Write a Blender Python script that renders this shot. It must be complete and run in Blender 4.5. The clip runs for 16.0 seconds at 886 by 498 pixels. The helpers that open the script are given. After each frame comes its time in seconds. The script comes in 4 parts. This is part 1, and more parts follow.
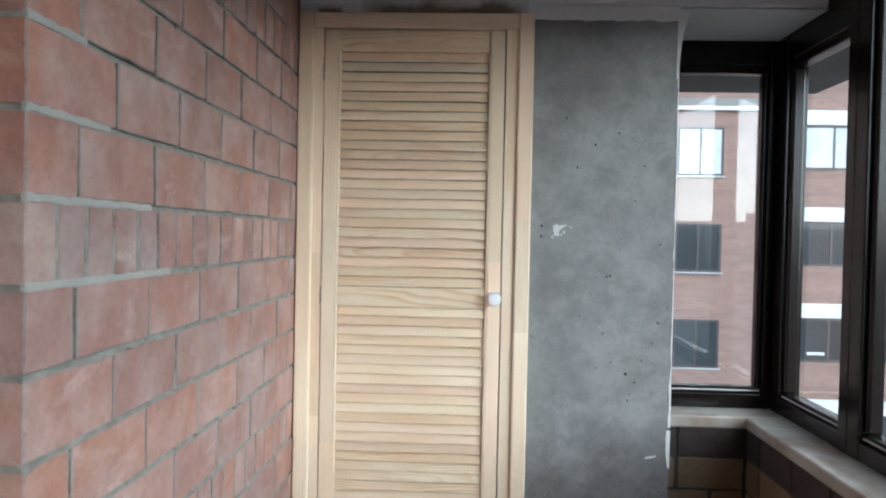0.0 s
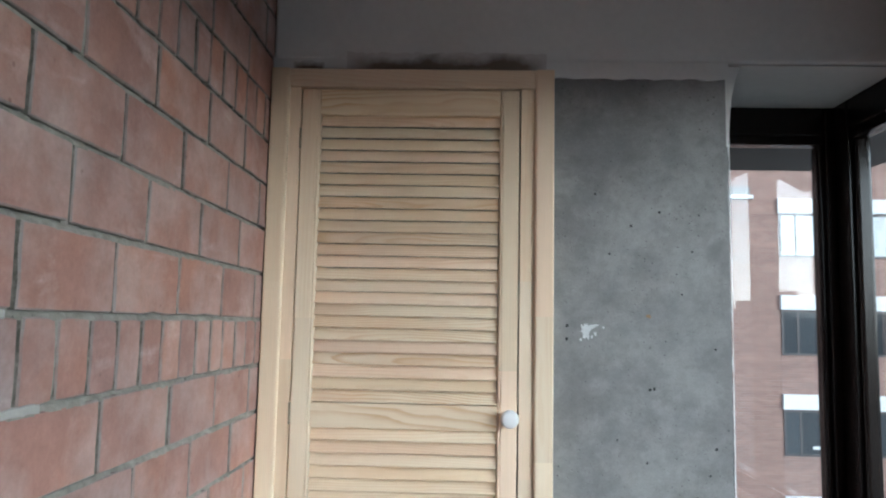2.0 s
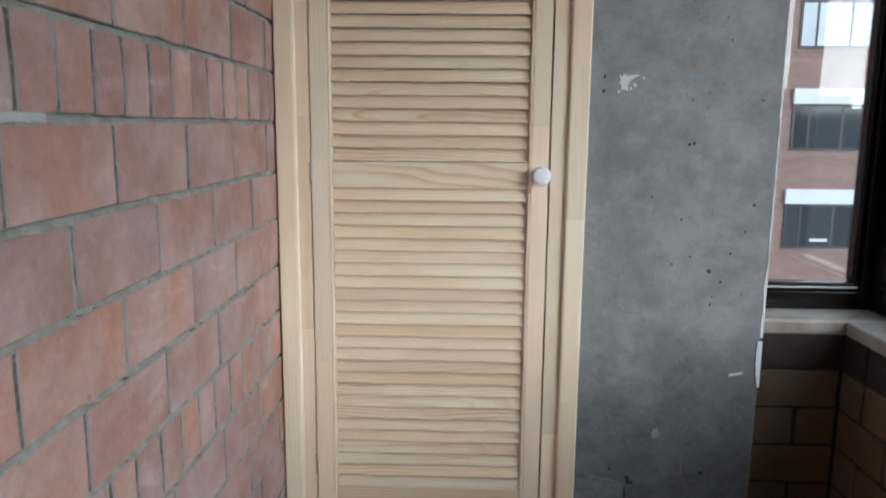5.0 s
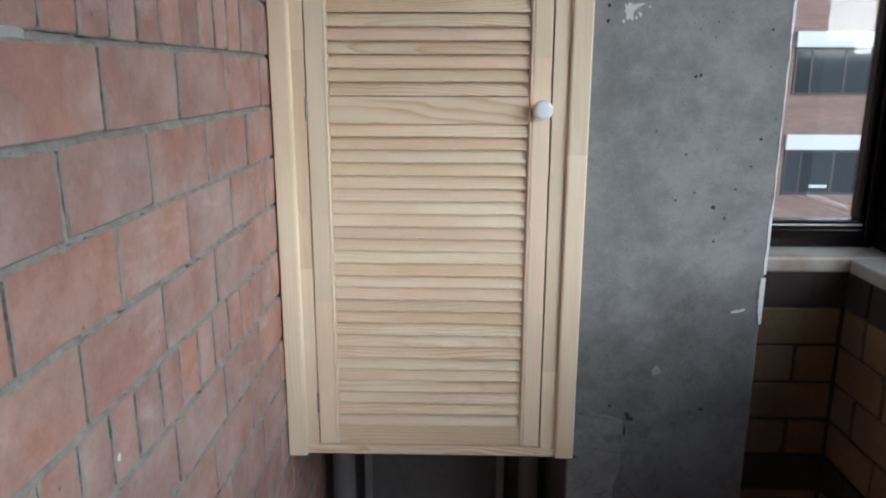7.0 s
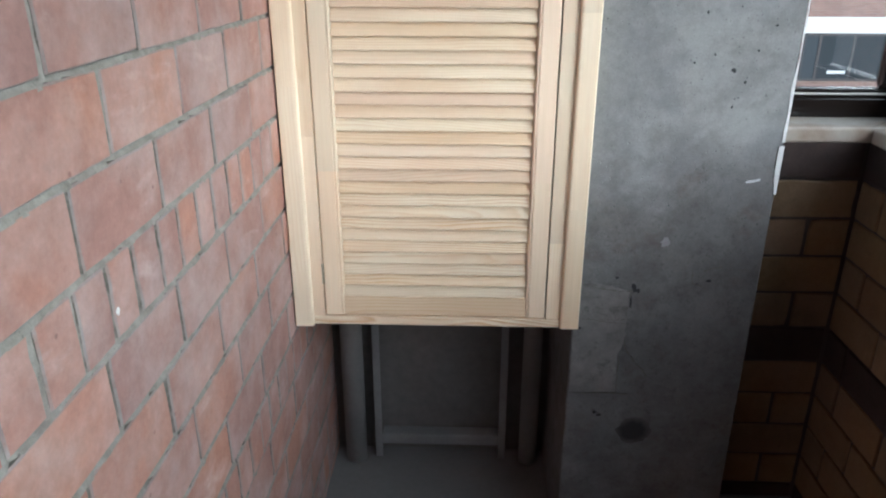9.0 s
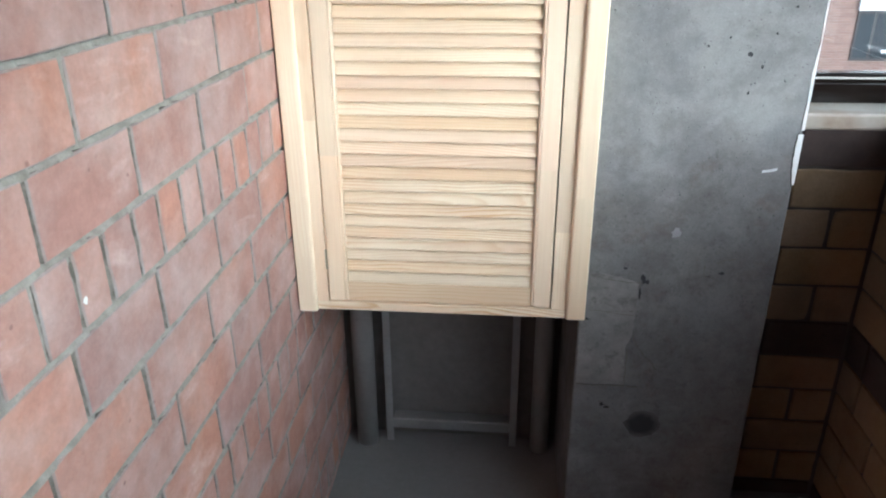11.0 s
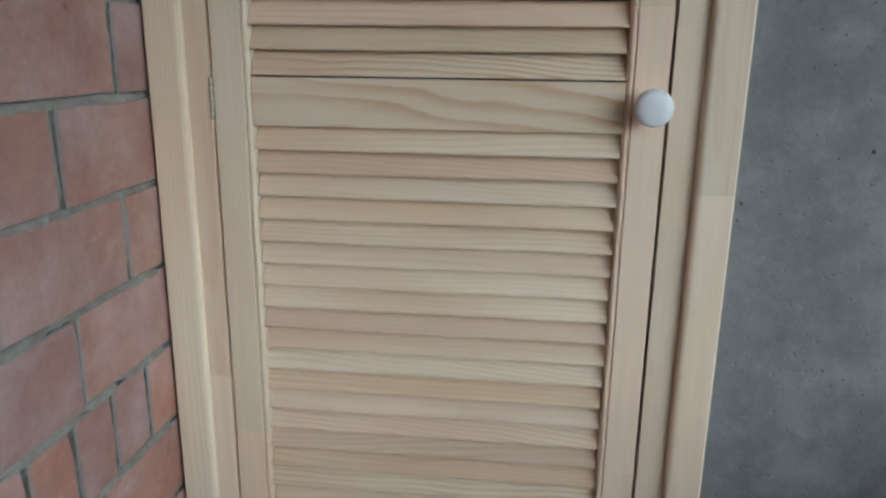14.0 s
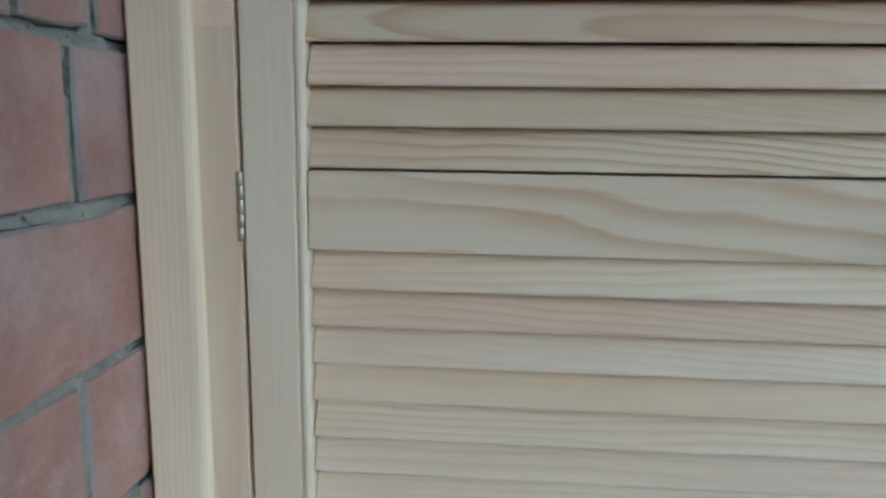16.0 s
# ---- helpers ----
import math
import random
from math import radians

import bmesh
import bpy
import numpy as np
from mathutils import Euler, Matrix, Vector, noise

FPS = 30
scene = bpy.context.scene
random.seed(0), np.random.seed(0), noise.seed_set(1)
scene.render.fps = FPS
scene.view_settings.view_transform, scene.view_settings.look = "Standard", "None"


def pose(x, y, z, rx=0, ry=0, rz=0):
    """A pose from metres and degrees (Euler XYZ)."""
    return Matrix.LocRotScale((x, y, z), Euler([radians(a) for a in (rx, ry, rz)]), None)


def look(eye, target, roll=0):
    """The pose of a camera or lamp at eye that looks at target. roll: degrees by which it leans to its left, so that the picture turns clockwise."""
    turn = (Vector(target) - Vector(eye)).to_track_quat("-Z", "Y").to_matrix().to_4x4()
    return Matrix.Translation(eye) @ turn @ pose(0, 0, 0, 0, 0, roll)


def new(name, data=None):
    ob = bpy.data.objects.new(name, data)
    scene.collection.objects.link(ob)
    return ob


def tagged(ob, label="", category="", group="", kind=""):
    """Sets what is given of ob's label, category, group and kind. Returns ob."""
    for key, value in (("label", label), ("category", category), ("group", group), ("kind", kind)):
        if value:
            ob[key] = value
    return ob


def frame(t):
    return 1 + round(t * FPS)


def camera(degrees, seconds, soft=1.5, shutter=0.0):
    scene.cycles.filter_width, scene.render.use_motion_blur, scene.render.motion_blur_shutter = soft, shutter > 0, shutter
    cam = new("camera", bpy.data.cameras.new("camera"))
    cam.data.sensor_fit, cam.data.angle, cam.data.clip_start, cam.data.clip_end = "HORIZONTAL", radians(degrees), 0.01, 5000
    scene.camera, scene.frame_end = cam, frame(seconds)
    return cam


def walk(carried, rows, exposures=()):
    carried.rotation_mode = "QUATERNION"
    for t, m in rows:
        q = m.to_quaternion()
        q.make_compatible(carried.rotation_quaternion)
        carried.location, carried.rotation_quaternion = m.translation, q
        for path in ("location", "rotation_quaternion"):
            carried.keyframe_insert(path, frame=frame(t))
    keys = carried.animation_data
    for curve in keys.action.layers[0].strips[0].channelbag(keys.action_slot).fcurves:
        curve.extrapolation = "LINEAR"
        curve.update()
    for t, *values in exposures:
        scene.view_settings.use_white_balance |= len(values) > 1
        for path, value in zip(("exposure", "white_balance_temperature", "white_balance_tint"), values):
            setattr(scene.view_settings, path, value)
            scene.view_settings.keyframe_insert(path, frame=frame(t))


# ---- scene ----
cam = camera(62.8, 16.0, soft=2.1, shutter=0.4)
PATH = [
    (0, 0.614, -2.487, 1.950, 88.87, -1.17, 2.32),
    (0.5, 0.558, -2.320, 1.951, 90.38, 0.24, 1.06),
    (1, 0.552, -2.212, 1.958, 92.94, -0.93, 1.05),
    (1.5, 0.591, -2.095, 1.979, 94.16, -1.61, 2.02),
    (2, 0.563, -2.003, 1.989, 95.80, -1.13, 1.57),
    (2.5, 0.511, -1.935, 1.976, 93.96, -1.04, 0.84),
    (3, 0.489, -1.899, 1.940, 89.67, -1.42, 1.38),
    (3.5, 0.478, -1.905, 1.922, 87.39, -0.85, 1.73),
    (4, 0.481, -1.902, 1.902, 84.85, -0.24, 1.32),
    (4.5, 0.498, -1.901, 1.882, 82.90, -0.01, 1.51),
    (5, 0.497, -1.891, 1.860, 80.34, -0.49, 1.78),
    (7.5, 0.488, -1.855, 1.806, 74.90, -0.03, 1.59),
    (8, 0.482, -1.840, 1.779, 72.45, 0.48, 2.19),
    (8.5, 0.487, -1.834, 1.757, 69.75, 0.23, 1.89),
    (9, 0.492, -1.833, 1.752, 67.83, -0.00, 2.02),
    (11.5, 0.595, -1.745, 1.764, 66.21, 0.44, 5.50),
    (12, 0.546, -1.576, 1.773, 67.47, -0.54, 3.88),
    (12.5, 0.514, -1.455, 1.775, 68.73, -0.52, 3.16),
    (13, 0.519, -1.318, 1.778, 70.10, 0.15, 5.42),
    (13.5, 0.548, -1.129, 1.796, 72.04, 0.06, 6.94),
    (14, 0.527, -0.985, 1.798, 74.96, -0.71, 6.32),
    (14.5, 0.473, -0.848, 1.816, 76.23, -0.51, 5.76),
    (15, 0.429, -0.719, 1.820, 79.29, -0.08, 6.48),
    (15.5, 0.357, -0.626, 1.845, 77.59, -0.34, 3.47),
    (16, 0.310, -0.579, 1.808, 79.84, -0.71, 4.79),
]
EXPOSURES = [
    (0.0, 1.73, 5320, 2), (0.5, 1.68, 5320, 2), (2.0, 1.62, 5320, 2), (3.5, 1.33, 5340, 3), (5.0, 1.28, 5360, 4), (7.5, 1.31, 5380, 4), (9.0, 1.78, 5390, 4),
    (11.5, 2.17, 5370, 3), (12.0, 1.89, 5370, 3), (12.5, 1.58, 5370, 4), (13.5, 0.89, 5270, 3), (14.5, 0.74, 5000, -1), (16.0, 0.78, 4610, -4),
]
walk(cam, [(t, pose(x, y, z, rx, ry, rz)) for t, x, y, z, rx, ry, rz in PATH], EXPOSURES)

# ---- world, sun and lamps ----
world = bpy.data.worlds.new("overcast_sky")
scene.world = world
world.use_nodes = True
wn, wl = world.node_tree.nodes, world.node_tree.links
sky = wn.new("ShaderNodeTexSky")
sky.sky_type = "NISHITA"
sky.sun_disc = False
sky.sun_elevation, sky.sun_rotation = radians(21), radians(131.9)
sky.dust_density, sky.ozone_density, sky.air_density = 1.5, 1.0, 1.0
hsv = wn.new("ShaderNodeHueSaturation")
hsv.inputs["Saturation"].default_value = 0.32
wl.new(sky.outputs[0], hsv.inputs["Color"])
wl.new(hsv.outputs[0], wn["Background"].inputs["Color"])
wn["Background"].inputs["Strength"].default_value = 0.15

sun = new("sun", bpy.data.lights.new("sun", "SUN"))
sun.data.energy, sun.data.angle, sun.data.color = 0.38, radians(80), (1.0, 1.0, 1.0)
sun.matrix_world = look((7.8, -7.0, 3.7), (0, 0, 0))



# ---- small tools ----
def part(name, bm, material, parent=None, label=""):
    me = bpy.data.meshes.new(name)
    bm.to_mesh(me)
    bm.free()
    me.materials.append(material)
    ob = new(name, me)
    if parent:
        ob.parent = parent
    if label:
        ob["label"] = label
    return ob


def thing(name, place, label, category, group="", kind=""):
    ob = new(name)
    ob.empty_display_size = 0.1
    ob.location = place
    return tagged(ob, label, category, group, kind)


def box(x0, x1, y0, y1, z0, z1, bevel=0.0, segments=1, bm=None):
    """A box with rounded edges; appended to bm where one is given."""
    one = bmesh.new()
    bmesh.ops.create_cube(one, size=1.0)
    for v in one.verts:
        v.co = Vector((x0 + (v.co.x + 0.5) * (x1 - x0), y0 + (v.co.y + 0.5) * (y1 - y0), z0 + (v.co.z + 0.5) * (z1 - z0)))
    if bevel:
        bmesh.ops.bevel(one, geom=one.edges[:], offset=bevel, segments=segments, affect="EDGES", profile=0.5)
    if bm is None:
        return one
    me = bpy.data.meshes.new("tmp")
    one.to_mesh(me)
    one.free()
    bm.from_mesh(me)
    bpy.data.meshes.remove(me)
    return bm


def extrude_outline(points, axis, a, b):
    """A closed 2D outline swept along an axis from a to b. axis z: (x, y); axis x: (y, z); axis y: (x, z)."""
    bm = bmesh.new()

    def at(p, s):
        return {"z": (p[0], p[1], s), "x": (s, p[0], p[1]), "y": (p[0], s, p[1])}[axis]
    lo = [bm.verts.new(at(p, a)) for p in points]
    hi = [bm.verts.new(at(p, b)) for p in points]
    n = len(points)
    for i in range(n):
        bm.faces.new((lo[i], lo[(i + 1) % n], hi[(i + 1) % n], hi[i]))
    bm.faces.new(lo[::-1])
    bm.faces.new(hi)
    bmesh.ops.recalc_face_normals(bm, faces=bm.faces[:])
    return bm


def lathe(profile, steps=24, axis="y"):
    """A turned shape from (radius, along) pairs round an axis."""
    bm = bmesh.new()
    rings = []
    for r, h in profile:
        ring = []
        for i in range(steps):
            a = 2 * math.pi * i / steps
            c, s = r * math.cos(a), r * math.sin(a)
            ring.append(bm.verts.new({"y": (c, h, s), "z": (c, s, h), "x": (h, c, s)}[axis]))
        rings.append(ring)
    for a, b in zip(rings, rings[1:]):
        for i in range(steps):
            bm.faces.new((a[i], a[(i + 1) % steps], b[(i + 1) % steps], b[i]))
    bm.faces.new(rings[0][::-1])
    bm.faces.new(rings[-1])
    bmesh.ops.recalc_face_normals(bm, faces=bm.faces[:])
    for f in bm.faces:
        f.smooth = True
    return bm


# ---- materials ----
class Mat:
    """A short way to wire a node material."""

    def __init__(self, name, roughness=0.6, metallic=0.0):
        self.m = bpy.data.materials.new(name)
        self.m.use_nodes = True
        self.n, self.l = self.m.node_tree.nodes, self.m.node_tree.links
        self.b = self.n["Principled BSDF"]
        self.b.inputs["Roughness"].default_value = roughness
        self.b.inputs["Metallic"].default_value = metallic
        self.tc = self.n.new("ShaderNodeTexCoord")
        self.src = self.tc.outputs["Object"]

    def put(self, value, socket):
        if isinstance(value, bpy.types.NodeSocket):
            self.l.new(value, socket)
        else:
            socket.default_value = value

    def mapping(self, scale=(1, 1, 1), offset=None, src=None):
        n = self.n.new("ShaderNodeMapping")
        self.l.new(src or self.src, n.inputs["Vector"])
        n.inputs["Scale"].default_value = scale
        if offset is not None:
            self.put(offset, n.inputs["Location"])
        return n.outputs[0]

    def noise(self, scale, detail=4.0, rough=0.55, src=None, distortion=0.0):
        n = self.n.new("ShaderNodeTexNoise")
        self.l.new(src or self.src, n.inputs["Vector"])
        n.inputs["Scale"].default_value, n.inputs["Detail"].default_value = scale, detail
        n.inputs["Roughness"].default_value, n.inputs["Distortion"].default_value = rough, distortion
        return n.outputs["Fac"]

    def voronoi(self, scale, src=None, randomness=1.0):
        n = self.n.new("ShaderNodeTexVoronoi")
        self.l.new(src or self.src, n.inputs["Vector"])
        n.inputs["Scale"].default_value, n.inputs["Randomness"].default_value = scale, randomness
        return n.outputs["Distance"]

    def ramp(self, fac, *stops):
        n = self.n.new("ShaderNodeValToRGB")
        self.l.new(fac, n.inputs["Fac"])
        e = n.color_ramp.elements
        while len(e) < len(stops):
            e.new(0.5)
        for k, (p, c) in zip(e, stops):
            k.position = p
            k.color = (c, c, c, 1) if isinstance(c, (int, float)) else (*c, 1)
        return n.outputs["Color"]

    def mix(self, fac, a, b, how="MIX"):
        n = self.n.new("ShaderNodeMix")
        n.data_type, n.blend_type = "RGBA", how
        for v, i in ((fac, 0), (a, 6), (b, 7)):
            if isinstance(v, tuple):
                v = (*v, 1)
            self.put(v, n.inputs[i])
        return n.outputs[2]

    def math(self, op, a, b=0.0, c=0.0):
        n = self.n.new("ShaderNodeMath")
        n.operation = op
        for v, i in ((a, 0), (b, 1), (c, 2)):
            self.put(v, n.inputs[i])
        return n.outputs[0]

    def random(self):
        return self.n.new("ShaderNodeObjectInfo").outputs["Random"]

    def shift(self, amount=37.0):
        """Object space, moved by a random amount for each object."""
        n = self.n.new("ShaderNodeVectorMath")
        n.operation = "ADD"
        self.l.new(self.src, n.inputs[0])
        v = self.n.new("ShaderNodeCombineXYZ")
        r = self.random()
        for i, k in enumerate((1.0, 2.3, 3.7)):
            self.l.new(self.math("MULTIPLY", r, amount * k), v.inputs[i])
        self.l.new(v.outputs[0], n.inputs[1])
        self.src = n.outputs[0]
        return r

    def vary(self, color, fac, amount, hue=0.0, sat=0.0):
        """Brightness (and hue) moved by fac, 0.5 is none."""
        n = self.n.new("ShaderNodeHueSaturation")
        self.put(color if not isinstance(color, tuple) else (*color, 1), n.inputs["Color"])
        self.l.new(self.math("MULTIPLY_ADD", fac, amount, 1 - amount / 2), n.inputs["Value"])
        if hue:
            self.l.new(self.math("MULTIPLY_ADD", fac, hue, 0.5 - hue / 2), n.inputs["Hue"])
        if sat:
            self.l.new(self.math("MULTIPLY_ADD", fac, sat, 1 - sat / 2), n.inputs["Saturation"])
        return n.outputs[0]

    def bump(self, height, strength, distance):
        n = self.n.new("ShaderNodeBump")
        self.l.new(height, n.inputs["Height"])
        n.inputs["Strength"].default_value, n.inputs["Distance"].default_value = strength, distance
        self.l.new(n.outputs[0], self.b.inputs["Normal"])

    def color(self, c):
        self.put(c if not isinstance(c, tuple) else (*c, 1), self.b.inputs["Base Color"])

    def rough(self, v):
        self.put(v, self.b.inputs["Roughness"])


def brick_material(name, base, dark, pale, bloom=0.5, spread=0.16, dust=0.0):
    k = Mat(name, 0.85)
    r = k.shift()
    big, fine = k.noise(9, 4, 0.6), k.noise(120, 5, 0.7)
    c = k.mix(k.ramp(big, (0.3, 0.0), (0.7, 1.0)), base, dark)
    warm = k.ramp(k.math("FRACT", k.math("MULTIPLY", r, 13.7)), (0.8, 0.0), (0.97, 1.0))
    c = k.mix(k.math("MULTIPLY", warm, 0.5), c, tuple(v * m for v, m in zip(base, (1.14, 0.98, 0.8))))
    burnt = k.ramp(k.noise(4.2, 3, 0.5, None, 0.3), (0.5, 0.0), (0.68, 1.0))
    c = k.mix(k.math("MULTIPLY", burnt, 0.55), c, tuple(v * m for v, m in zip(base, (1.05, 0.92, 0.76))))
    haze = k.math("MULTIPLY", k.ramp(k.noise(6, 5, 0.6), (0.42, 0.0), (0.68, 1.0)), bloom * 1.1)
    c = k.mix(haze, c, pale)
    wipe = k.ramp(k.noise(3.0, 5, 0.6, k.mapping((1, 1, 3.2)), 0.6), (0.60, 0.0), (0.72, 1.0))
    c = k.mix(k.math("MULTIPLY", k.math("MULTIPLY", wipe, k.noise(60, 4, 0.7)), bloom * 1.5), c, tuple(min(1, v * 1.25) for v in pale))
    specks = k.ramp(k.voronoi(95), (0.0, 1.0), (0.13, 0.0))
    c = k.mix(k.math("MULTIPLY", specks, 0.3), c, dark)
    nick = k.math("MULTIPLY", k.ramp(k.voronoi(21), (0.05, 1.0), (0.10, 0.0)), k.ramp(k.noise(7, 2), (0.5, 0.0), (0.6, 1.0)))
    c = k.mix(k.math("MULTIPLY", nick, 0.55), c, tuple(v * 0.55 for v in dark))
    if dust:
        c = k.mix(k.math("MULTIPLY", k.ramp(k.noise(26, 5, 0.7), (0.32, 0.0), (0.62, 1.0)), dust), c, (0.30, 0.285, 0.27))
    c = k.vary(c, r, spread, 0.006, 0.2)
    c = k.vary(c, fine, 0.4)
    c = k.vary(c, k.noise(38, 4, 0.65), 0.35)
    k.color(c)
    k.bump(k.math("SUBTRACT", k.math("ADD", k.math("MULTIPLY", fine, 0.6), k.noise(35, 3)), nick), 0.6, 0.003)
    return k.m


def pine_material(name, axis, weak=0.1, strong=0.85, ring=0.0055, lean=0.05, twist=0.004, pink=0.5, lines=0.42, spread=0.13):
    """Clear-finished pine, its grain along the local axis x or z: slices through year rings round a leaning pith."""
    k = Mat(name, 0.5)
    k.b.inputs["Specular IOR Level"].default_value = 0.3
    place = k.src
    r = k.shift(11.0)
    along_x = axis == "x"

    def pick(m):
        return k.math("FRACT", k.math("MULTIPLY", r, m))

    wob = k.noise(1.0, 2, 0.5, k.mapping((3.0, 9, 9) if along_x else (9, 9, 3.0)))
    sep = k.n.new("ShaderNodeSeparateXYZ")
    k.l.new(place, sep.inputs[0])
    run, across = (sep.outputs[0], sep.outputs[2]) if along_x else (sep.outputs[2], sep.outputs[0])
    tilt = k.math("MULTIPLY_ADD", pick(17.3), 2 * lean, -lean)
    across = k.math("ADD", k.math("MULTIPLY_ADD", run, tilt, across), k.math("MULTIPLY_ADD", pick(29.1), 0.07, -0.035))
    depth = k.math("ADD", sep.outputs[1], k.math("MULTIPLY_ADD", pick(41.9), 0.06, 0.02))
    dist = k.math("SQRT", k.math("ADD", k.math("MULTIPLY", across, across), k.math("MULTIPLY", depth, depth)))
    dist = k.math("ADD", dist, k.math("MULTIPLY", wob, twist * 4))
    dist = k.math("ADD", dist, k.math("MULTIPLY", k.noise(1.0, 3, 0.6, k.mapping((14, 60, 60) if along_x else (60, 60, 14))), twist * 0.5))
    phase = k.math("FRACT", k.math("DIVIDE", dist, ring))
    late = k.ramp(phase, (0.0, 0.0), (0.4, 0.08), (0.72, 0.7), (0.86, 1.0), (0.96, 0.4), (1.0, 0.0))
    level = k.ramp(pick(7.31), (0.25, weak), (0.8, strong))
    late = k.math("MULTIPLY", late, k.math("MULTIPLY", level, k.ramp(k.noise(4.0, 2), (0.3, 0.35), (0.65, 1.0))))
    fibre = k.noise(1.0, 4, 0.6, k.mapping((6, 420, 420) if along_x else (420, 420, 6)))
    patch = k.noise(5, 2, 0.5, k.mapping((0.45, 1, 1) if along_x else (1, 1, 0.3)))
    c = k.mix(k.math("MULTIPLY", late, 1.2), (0.885, 0.752, 0.560), (0.60, 0.34, 0.12))
    c = k.mix(k.math("MULTIPLY", k.ramp(patch, (0.42, 0.0), (0.72, 1.0)), 0.2 + 0.7 * pink), c, (0.74, 0.52, 0.335))
    c = k.mix(k.math("MULTIPLY", k.ramp(pick(5.37), (0.5, 0.0), (1.0, 1.0)), pink), c, (0.84, 0.615, 0.455))
    c = k.mix(k.math("MULTIPLY", k.ramp(pick(23.7), (0.6, 0.0), (0.9, 1.0)), pink * 0.55), c, (0.78, 0.56, 0.33))
    streak = k.noise(1.0, 3, 0.5, k.mapping((1.1, 45, 45) if along_x else (45, 45, 1.1)))
    c = k.mix(k.math("MULTIPLY", k.ramp(streak, (0.5, 0.0), (0.72, 1.0)), lines), c, (0.69, 0.50, 0.30))
    c = k.vary(c, fibre, 0.16)
    c = k.vary(c, pick(11.3), spread)
    k.color(c)
    k.rough(k.math("MULTIPLY_ADD", fibre, 0.2, 0.4))
    k.bump(k.math("ADD", fibre, k.math("MULTIPLY", late, 0.4)), 0.12, 0.001)
    return k.m


def concrete_material():
    k = Mat("cast_concrete", 0.8)
    cloud, mid, fine = k.noise(2.3, 4, 0.5), k.noise(12, 4, 0.5), k.noise(240, 3, 0.6)
    c = k.mix(k.ramp(cloud, (0.3, 0.0), (0.72, 1.0)), (0.212, 0.211, 0.207), (0.315, 0.312, 0.307))
    c = k.mix(k.math("MULTIPLY", k.ramp(mid, (0.35, 1.0), (0.58, 0.0)), 0.46), c, (0.142, 0.143, 0.151))
    c = k.mix(k.math("MULTIPLY", k.ramp(k.noise(5.5, 5, 0.7), (0.56, 0.0), (0.74, 1.0)), 0.22), c, (0.258, 0.237, 0.206))
    c = k.mix(k.math("MULTIPLY", k.ramp(k.noise(3.1, 6, 0.72, k.mapping((1, 1, 1.6)), 0.5), (0.5, 0.0), (0.66, 1.0)), 0.40), c, (0.138, 0.131, 0.126))
    c = k.mix(k.math("MULTIPLY", k.ramp(k.noise(6.5, 6, 0.75), (0.46, 0.0), (0.62, 1.0)), 0.38), c, (0.142, 0.137, 0.132))
    height = k.n.new("ShaderNodeSeparateXYZ")
    k.l.new(k.src, height.inputs[0])
    # lower part darker: a second pour plus the shade below sill height, as colour
    pour_and_shade = k.math("ADD", height.outputs[2], k.math("MULTIPLY_ADD", k.noise(3.4, 5, 0.6), 0.5, -0.25))
    pour_and_shade = k.math("ADD", pour_and_shade, k.math("MULTIPLY_ADD", k.noise(30, 4, 0.6), 0.10, -0.05))
    pour_and_shade = k.math("MULTIPLY", k.ramp(k.math("MULTIPLY", pour_and_shade, 0.5), (0.55, 1.0), (0.65, 0.0)), k.ramp(k.noise(7, 6, 0.7), (0.3, 0.80), (0.68, 0.34)))
    c = k.mix(pour_and_shade, c, (0.108, 0.101, 0.094))
    rust = k.math("MULTIPLY", pour_and_shade, k.ramp(k.noise(13, 5, 0.7), (0.56, 0.0), (0.68, 1.0)))
    c = k.mix(k.math("MULTIPLY", rust, 0.55), c, (0.13, 0.085, 0.065))
    smear = k.math("MULTIPLY", pour_and_shade, k.ramp(k.noise(15, 6, 0.72, None, 0.4), (0.36, 1.0), (0.54, 0.0)))
    c = k.mix(k.math("MULTIPLY", smear, 0.5), c, (0.060, 0.055, 0.050))
    fresh = k.math("MULTIPLY", pour_and_shade, k.ramp(k.noise(10, 6, 0.7), (0.55, 0.0), (0.68, 1.0)))
    c = k.mix(k.math("MULTIPLY", fresh, 0.6), c, (0.215, 0.202, 0.185))
    crumb = k.math("MULTIPLY", pour_and_shade, k.ramp(k.noise(48, 5, 0.75), (0.56, 0.0), (0.66, 1.0)))
    c = k.mix(k.math("MULTIPLY", crumb, 0.6), c, (0.05, 0.047, 0.044))
    c = k.vary(c, k.noise(55, 4, 0.6), 0.3)
    c = k.vary(c, fine, 0.5)
    pits = k.ramp(k.voronoi(34), (0.05, 1.0), (0.12, 0.0))
    sparse = k.ramp(k.noise(9, 2), (0.48, 0.0), (0.58, 1.0))
    pits = k.math("MULTIPLY", pits, sparse)
    tiny = k.math("MULTIPLY", k.ramp(k.voronoi(75), (0.08, 1.0), (0.16, 0.0)), k.ramp(k.noise(11, 2), (0.44, 0.0), (0.56, 1.0)))
    holes = k.math("MAXIMUM", pits, tiny)
    c = k.mix(k.math("MULTIPLY", holes, 0.75), c, (0.06, 0.06, 0.062))
    k.color(c)
    k.bump(k.math("SUBTRACT", k.math("MULTIPLY", mid, 0.3), holes), 0.6, 0.004)
    return k.m


